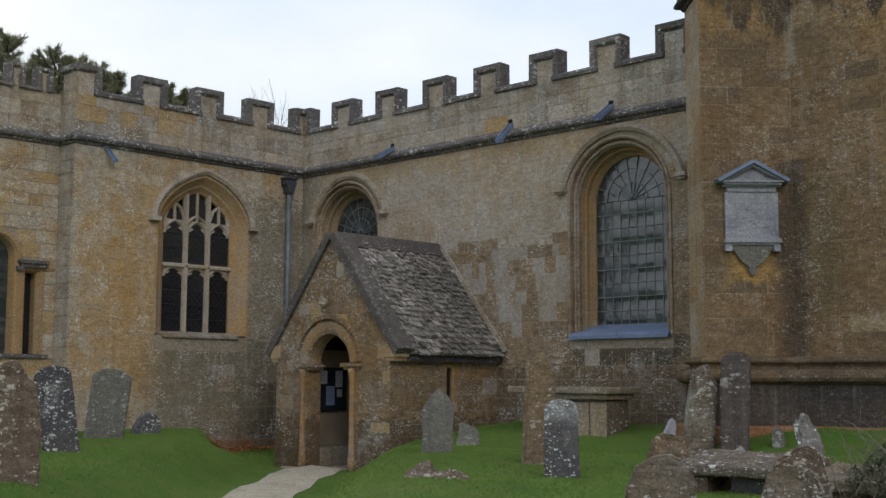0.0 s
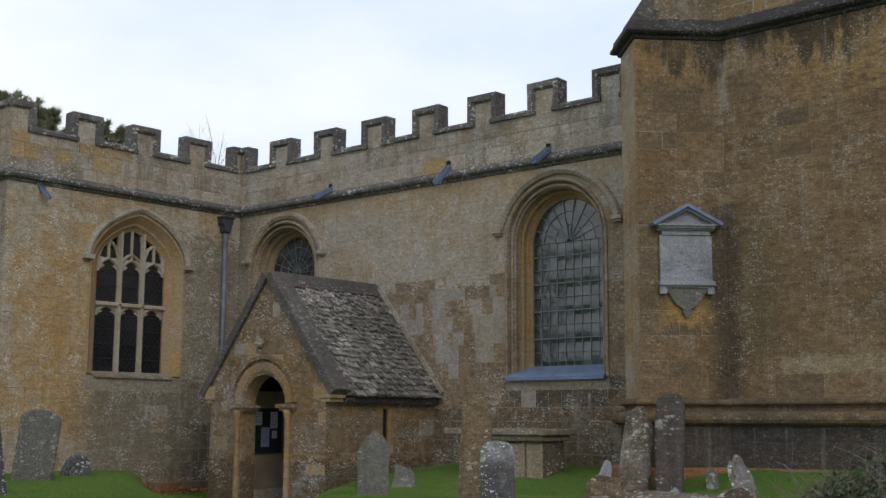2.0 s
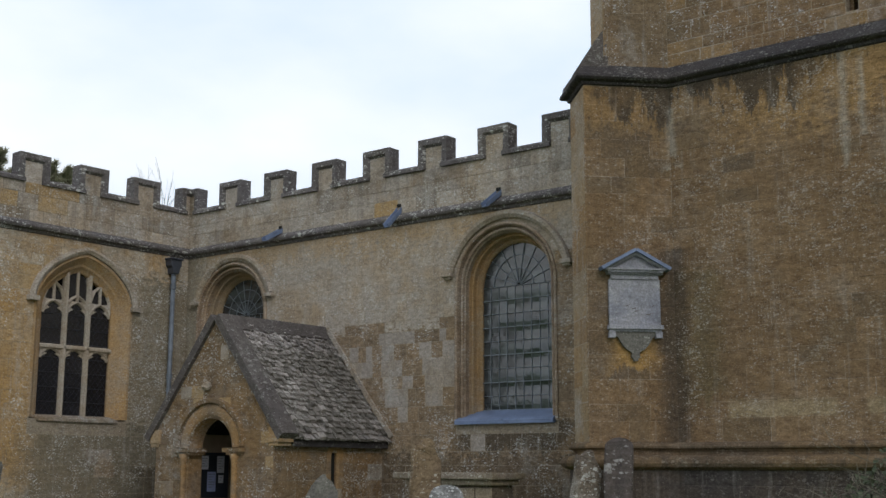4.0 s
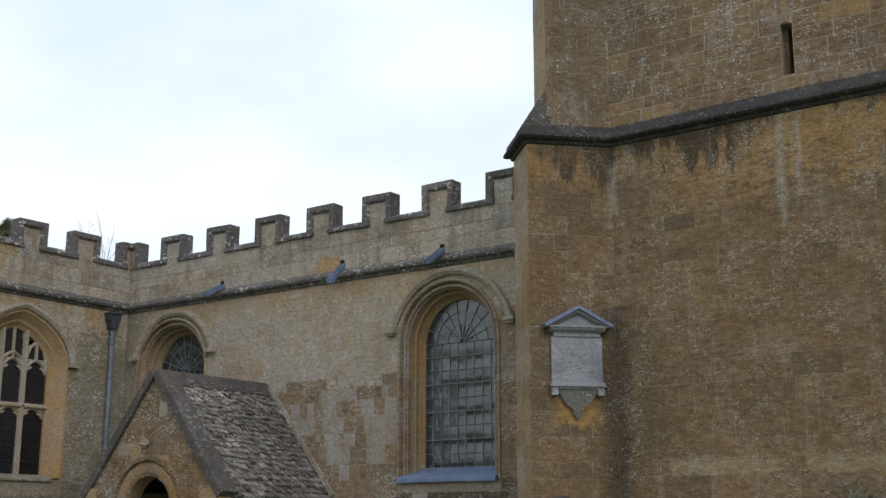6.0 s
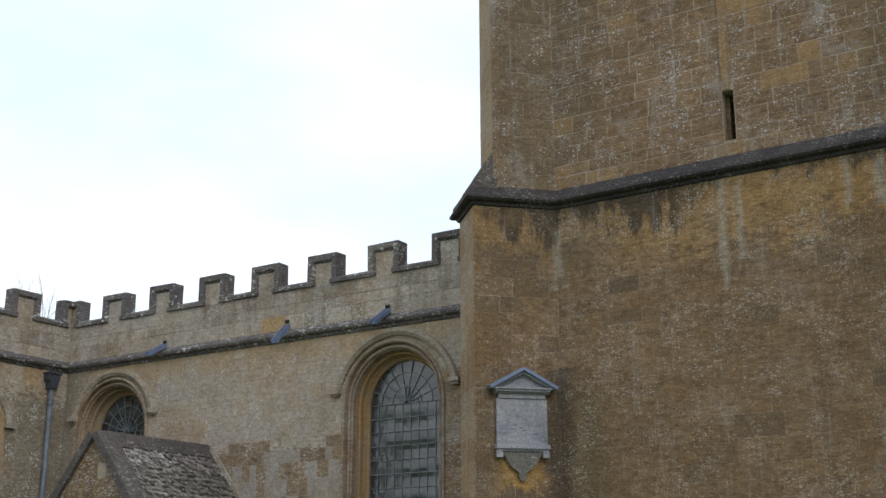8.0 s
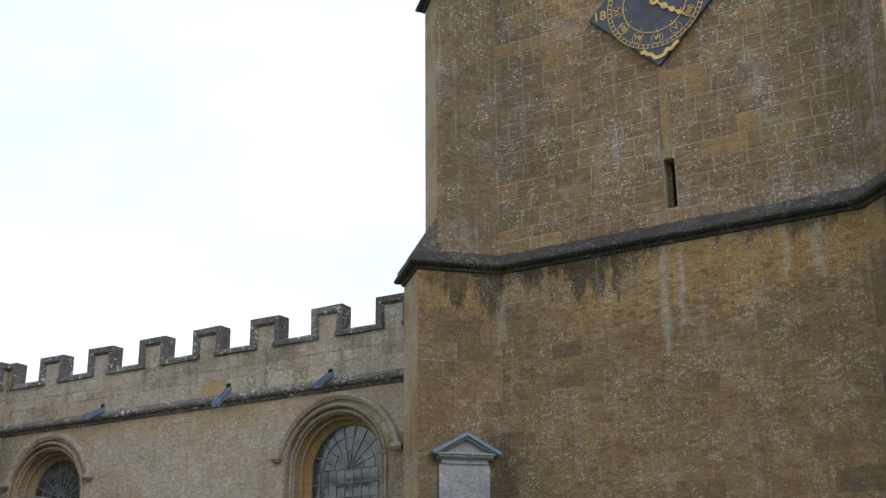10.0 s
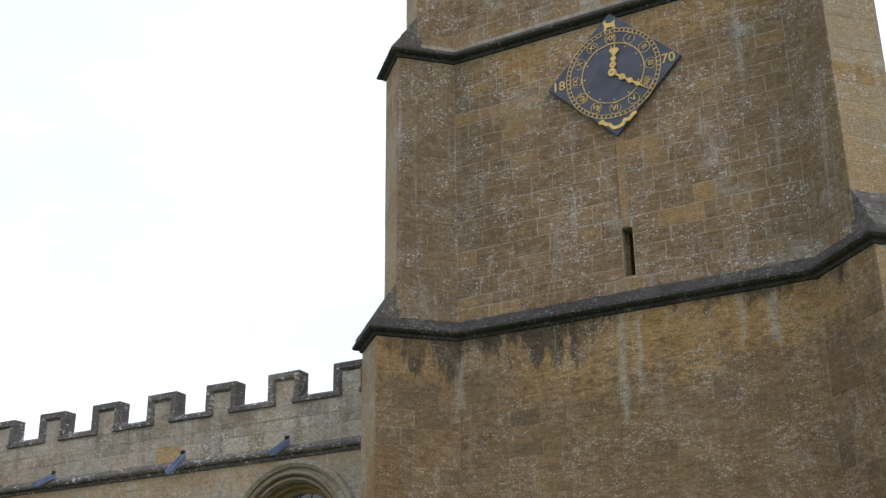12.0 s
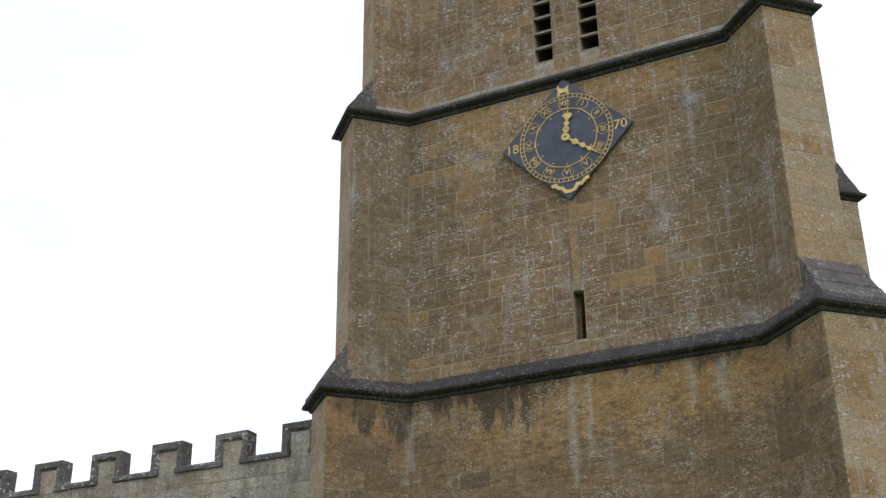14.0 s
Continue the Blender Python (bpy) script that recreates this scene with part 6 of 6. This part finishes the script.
def conifer(x, y, height, radius, seed, label, spread=1.0):
    """A yew or cypress: trunk, limbs and many small sprays of needles with an uneven outline."""
    r = random.Random(seed)
    tree = thing("conifer_tree", label, "tree", "trees behind the chapel")
    base = Vector((x, y, 0.0))
    bm = bmesh.new()
    tube(bm, [base, base + Vector((0.1, 0, height * 0.5)), base + Vector((0, 0.1, height * 0.97))], [radius * 0.11, radius * 0.07, 0.02], 8)
    v, f = [], []
    tips = []
    for i in range(int(46 * spread) + 20):
        lv = r.uniform(0.0, 1.0) ** 0.8
        z = height * (0.62 + 0.36 * lv)
        reach = radius * (1.05 - 0.85 * lv * lv) * r.uniform(0.5, 1.2) + 0.12
        a = r.uniform(0, 2 * math.pi)
        tip = base + Vector((math.cos(a) * reach, math.sin(a) * reach, z + reach * r.uniform(0.1, 0.55)))
        root = base + Vector((0, 0, z - reach * 0.15))
        tube(bm, [root, (root + tip) / 2 + Vector((0, 0, -0.05 * reach)), tip], [0.05, 0.03, 0.008], 5)
        tips.append((root, tip, reach))
    part("trunk", bm, M_BARK, tree)
    for root, tip, reach in tips:
        for k in range(48):
            t = r.uniform(0.15, 1.05)
            c = root.lerp(tip, t) + Vector((r.gauss(0, 1), r.gauss(0, 1), r.gauss(0, 0.8))) * 0.12 * (1.25 - t) * max(0.6, reach * 0.6)
            for q in range(4):
                s = r.uniform(0.09, 0.24)
                d = (Vector((r.gauss(0, 0.6), r.gauss(0, 0.6), r.gauss(0.25, 0.5))) + (tip - root).normalized() * 1.1).normalized()
                w = d.orthogonal().normalized() * s * 0.06
                n = len(v)
                v += [tuple(c - w), tuple(c + w), tuple(c + d * s + w * 0.4), tuple(c + d * s * 1.15), tuple(c + d * s - w * 0.4)]
                f += [(n, n + 1, n + 2, n + 3, n + 4)]
    joined("crown", v, f, M_YEW, tree, "dark green needle sprays", "stuff")


conifer(-40.6, 17.6, 13.5, 2.4, 1, "broad dark yew behind the battlements", 1.8)
conifer(-39.75, 19.1, 13.8, 1.3, 9, "tall dark conifer with a pointed spire", 1.6)
conifer(-39.4, 19.9, 12.9, 1.7, 8, "dark pine with open layered boughs", 1.3)
conifer(-38.95, 20.55, 13.2, 1.9, 7, "dark pine with ragged upper boughs", 1.3)
conifer(-38.6, 21.2, 13.0, 1.6, 2, "dark conifer rising behind the battlements", 1.3)
conifer(-38.35, 21.75, 12.9, 1.0, 3, "slim dark conifer rising behind the battlements", 1.4)
conifer(-38.1, 22.4, 12.65, 0.8, 4, "small dark conifer behind the battlements", 1.4)
conifer(-37.1, 24.0, 12.25, 0.32, 5, "slender cypress tip behind the battlements", 0.9)
conifer(-36.85, 24.45, 12.1, 0.3, 6, "slender cypress tip behind the battlements", 0.9)

# bare tree tips over the wall corner
bare = thing("bare_tree", "leafless winter tree with thin twigs behind the roofs", "tree", "trees behind the chapel")
rb = random.Random(9)
bm = bmesh.new()


def limb(p, d, length, rad, depth_):
    q = p + d * length
    tube(bm, [p, (p + q) / 2 + Vector((rb.gauss(0, .03), rb.gauss(0, .03), 0)) * length, q], [rad, rad * 0.8, rad * 0.6], 5)
    if depth_:
        for _ in range(3 if depth_ > 1 else 4):
            nd = (d + Vector((rb.gauss(0, .38), rb.gauss(0, .38), rb.gauss(0.25, .2)))).normalized()
            limb(p.lerp(q, rb.uniform(0.55, 1.0)), nd, length * rb.uniform(0.55, 0.8), rad * 0.55, depth_ - 1)


limb(Vector((-36.9, 29.2, 0)), Vector((0, 0, 1)), 5.2, 0.12, 5)
part("crown", bm, M_TWIG, bare)

# ---- grass blades over the turf that the camera sees ----
rg = np.random.default_rng(4)
count = 230000
px = rg.uniform(-20.3, -1.0, count)
py = rg.uniform(5.0, 16.3, count)
verts, faces = [], []
for x, y in zip(px, py):
    far = math.hypot(x, y)
    if x > 0 or far < 8.5 or y > NAVE_Y - 0.1 or (x < -14.4 and y > 13.6 and x > -17.6):
        continue
    ang = math.atan2(-x, y)
    if not 0.33 < ang < 1.2:
        continue
    if path_distance(x, y) < 0.6:
        continue
    z = ground_height(x, y)
    a = rg.uniform(0, 6.283)
    h = rg.uniform(0.012, 0.032)
    w = rg.uniform(0.003, 0.006)
    cx, cy = math.cos(a) * w, math.sin(a) * w
    bx_, by_ = rg.normal(0, 0.018), rg.normal(0, 0.018)
    n = len(verts)
    verts += [(x - cx, y - cy, z - 0.005), (x + cx, y + cy, z - 0.005), (x + bx_, y + by_, z + h)]
    faces.append((n, n + 1, n + 2))
turf = joined("grass", verts, faces, M_BLADE, None, "short green churchyard grass", "stuff")
turf["category"] = "grass"

# fallen leaves and litter at the foot of the chapel wall
rl = random.Random(21)
verts, faces = [], []
for i in range(900):
    x, y = -20.05 + abs(rl.gauss(0, 0.25)), rl.uniform(14.0, 16.3)
    z = ground_height(x, y) + rl.uniform(0.0, 0.09)
    s = rl.uniform(0.015, 0.04)
    d = Vector((rl.gauss(0, 1), rl.gauss(0, 1), rl.gauss(0, 0.4))).normalized() * s
    e = Vector((0, 0, 1)).cross(d) * 0.6 + Vector((0, 0, rl.uniform(-.01, .02)))
    c = Vector((x, y, z))
    n = len(verts)
    verts += [tuple(c - d), tuple(c + e), tuple(c + d), tuple(c - e)]
    faces.append((n, n + 1, n + 2, n + 3))
litter = joined("leaf_litter", verts, faces, M_RUST, None, "brown leaf litter along the wall foot", "stuff")
litter["category"] = "leaves"

# low ledge at the foot of the chapel wall in the hollow
bm = bmesh.new()
box(bm, CHAPEL_X - 0.02, CHAPEL_X + 0.13, 14.25, NAVE_Y - 0.01, 0.0, 0.37)
bevelled(bm, 0.02)
bmesh.ops.subdivide_edges(bm, edges=[e for e in bm.edges if e.calc_length() > 0.3], cuts=8, use_grid_fill=True)
roughen(bm, 0.02, 5)
part("footing", bm, M_FOOT, chapel_wall, "low footing stained orange by algae")

# ---- stonework: each stone a piece on its wall ----


def wave(u, seed):
    return noise.noise(Vector((u * 0.55, seed, 0))) * 0.9 + noise.noise(Vector((u * 1.9, seed, 4))) * 0.35


def drift(u, v, seed, r, jitter=0.16):
    """A number from 0 to 1 that changes slowly over the wall, so that like stones lie together."""
    return 0.5 + 0.62 * noise.noise(Vector((u * 0.8, v * 1.1, seed))) + 0.25 * noise.noise(Vector((u * 2.1, v * 2.6, seed + 9))) + r.uniform(-jitter, jitter)


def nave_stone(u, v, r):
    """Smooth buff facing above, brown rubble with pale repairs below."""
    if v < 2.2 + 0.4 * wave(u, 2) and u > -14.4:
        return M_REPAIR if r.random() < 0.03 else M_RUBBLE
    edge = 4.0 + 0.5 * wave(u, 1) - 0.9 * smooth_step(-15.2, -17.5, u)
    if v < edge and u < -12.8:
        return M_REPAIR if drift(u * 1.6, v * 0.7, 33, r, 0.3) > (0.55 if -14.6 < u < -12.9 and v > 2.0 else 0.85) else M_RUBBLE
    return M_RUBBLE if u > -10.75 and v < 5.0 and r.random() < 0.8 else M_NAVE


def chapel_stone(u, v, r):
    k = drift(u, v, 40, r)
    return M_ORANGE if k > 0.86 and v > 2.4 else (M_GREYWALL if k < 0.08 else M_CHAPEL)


def band_stone(u, v, r):
    k = drift(u, v, 50, r)
    return M_ORANGE if k > 0.95 else (M_GREYWALL if k < 0.4 else M_PARAPET)


def chapel_band_stone(u, v, r):
    return M_ORANGE if u < 13.6 and v > 6.3 and r.random() < 0.6 else band_stone(u, v, r)


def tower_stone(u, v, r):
    """Brown lichened stone; the upper stages a brightened copy, greyer with lichen, with single ochre blocks."""
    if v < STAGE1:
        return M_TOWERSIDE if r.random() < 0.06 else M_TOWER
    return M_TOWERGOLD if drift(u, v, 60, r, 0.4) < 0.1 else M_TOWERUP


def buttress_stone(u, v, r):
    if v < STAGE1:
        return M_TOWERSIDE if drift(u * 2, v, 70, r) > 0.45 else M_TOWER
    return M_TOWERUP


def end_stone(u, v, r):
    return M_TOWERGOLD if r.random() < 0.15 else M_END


def porch_stone(u, v, r):
    k = drift(u * 1.5, v * 1.5, 80, r)
    if v > 2.5 and r.random() < 0.45:
        return M_ORANGE if r.random() < 0.55 else M_REPAIR
    return M_GREYWALL if k < 0.2 and v > 1.0 else (M_ORANGE if k > 0.88 else M_PORCH)


nave_gaps = [arch_gap(u, 0.99, 2.24, 4.575, 0.99, 0, 0.05) for u in (WIN_U, WIN2_U)]
nave_gaps.append(lambda a, b: (lo_l, lo_r) if b < 2.0 else ((PX - 1.7 * max(0, (PR - a) / (PR - 1.3)), PX + 1.7 * max(0, (PR - a) / (PR - 1.3))) if a < PR else None))
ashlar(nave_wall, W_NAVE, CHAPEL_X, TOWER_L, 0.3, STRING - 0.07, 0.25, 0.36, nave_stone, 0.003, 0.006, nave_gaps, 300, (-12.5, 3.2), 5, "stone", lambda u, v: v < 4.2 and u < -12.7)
ashlar(nave_band, W_NAVE, CHAPEL_X, TOWER_L, STRING + 0.15, CREN - 0.10, 0.235, 0.46, band_stone, 0.006, 0.006, (), 110, (-13, 6.4), 6)
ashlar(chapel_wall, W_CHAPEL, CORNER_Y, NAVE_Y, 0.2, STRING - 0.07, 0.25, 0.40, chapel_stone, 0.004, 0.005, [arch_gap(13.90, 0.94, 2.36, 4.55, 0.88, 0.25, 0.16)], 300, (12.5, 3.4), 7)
ashlar(chapel_band, W_CHAPEL, CORNER_Y, NAVE_Y, STRING + 0.15, CREN - 0.10, 0.25, 0.46, chapel_band_stone, 0.006, 0.006, (), 60, (12.5, 6.4), 8)
ashlar(return_band, W_RETURN, -20.62, CHAPEL_X, STRING + 0.15, CREN - 0.10, 0.25, 0.3, band_stone, 0.006, 0.006, (), 20, None, 9)
ashlar(chapel_wall, W_RETURN, -20.62, CHAPEL_X, 0.3, STRING - 0.07, 0.25, 0.3, (lambda u, v, r: M_REPAIR if r.random() < 0.25 else M_PARAPET), 0.008, 0.009, (), 60, None, 10)
ashlar(annex_wall, W_LEFT, 8.0, CORNER_Y, 0.3, STRING - 0.07, 0.25, 0.44, (lambda u, v, r: M_ORANGE if r.random() < 0.25 else M_CHAPEL), 0.008, 0.009, [arch_gap(9.86, 0.40, 1.93, 3.72, 0.40, 0, 0.09), rect_gap(10.32, 10.80, 1.93, 3.6)], 120, (10.6, 3.5), 11)
ashlar(left_band, W_LEFT, 8.0, CORNER_Y, STRING + 0.15, CREN - 0.12, 0.25, 0.44, band_stone, 0.006, 0.006, (), 30, (10.6, 6.4), 12)

tower_gaps = [rect_gap(a, b, c, d) for a, b, c, d in LOUVRES + [SLIT]]
tower_gaps += [rect_gap(CU - 0.06, CU + 0.07, 8.28, 9.74)]
for k, (z0, z1, cap, near) in enumerate(((PL + 0.05, STAGE1 - 0.12, 120, (-6.5, 6.0)), (STAGE1 + 0.2, STAGE2 - 0.12, 150, (-5.5, 9.5)), (STAGE2 + 0.2, TOWER_TOP, 30, (-5.5, 12.6)))):
    ashlar(tower_wall, W_TOWER, IN_L.x, IN_R.x, z0, z1, (0.26, 0.225, 0.225)[k], (0.55, 0.44, 0.44)[k], tower_stone, 0.004, (0.0, 0.012, 0.012)[k], tower_gaps, cap, near, 20 + k)
for k, (b, body) in enumerate(((B_L, body_l), (B_R, body_r))):
    for st, (z0, z1) in enumerate(((PL + 0.05, STAGE1 - 0.12), (STAGE1 + 0.2, STAGE2 - 0.12), (STAGE2 + 0.2, 15.5))):
        ashlar(body, b.face(), 0.0, REACH[st] + 0.008, z0, z1, 0.27, 0.5, buttress_stone, 0.003, 0.0, (), 60, None, 30 + k * 7 + st)
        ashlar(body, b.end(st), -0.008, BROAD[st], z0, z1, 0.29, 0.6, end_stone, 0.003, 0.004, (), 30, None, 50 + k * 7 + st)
for st, (z0, z1) in enumerate(((6.0, STAGE1 - 0.12), (STAGE1 + 0.2, STAGE2 - 0.12))):
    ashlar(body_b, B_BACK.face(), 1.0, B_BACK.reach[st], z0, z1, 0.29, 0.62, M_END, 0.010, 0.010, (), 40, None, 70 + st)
low = Wall(W_TOWER.at(0, 0, 0.07), W_TOWER.u, W_TOWER.n)
ashlar(plinth_wall, low, IN_L.x + 0.1, IN_R.x - 0.1, 0.6, PL - 0.34, 0.33, 0.7, M_PLINTHLOW, 0.006, 0.004, (), 40, None, 80)

porch_gaps = [arch_gap(DOOR[0], DOOR[1], -1.0, DOOR[3], DOOR[4], 0, 0.2)]


def gable_cut(sgn):
    def op(a, b):
        u = (PR - 0.14 - b) / SLOPE
        if u >= PW:
            return None
        return (PX + u, PX + 5) if sgn > 0 else (PX - 5, PX - u)
    return op


ashlar(porch_front, W_PORCH, lo_l, lo_r, -0.1, PR - 0.2, 0.2, 0.34, porch_stone, 0.006, 0.006, porch_gaps + [gable_cut(1), gable_cut(-1)], 150, None, 90)
ashlar(porch_side, W_PSIDE, PF, NAVE_Y, 0.2, 2.05, 0.23, 0.42, porch_stone, 0.006, 0.006, [rect_gap(15.0, 15.38, 1.17, 1.92)], 80, None, 91)
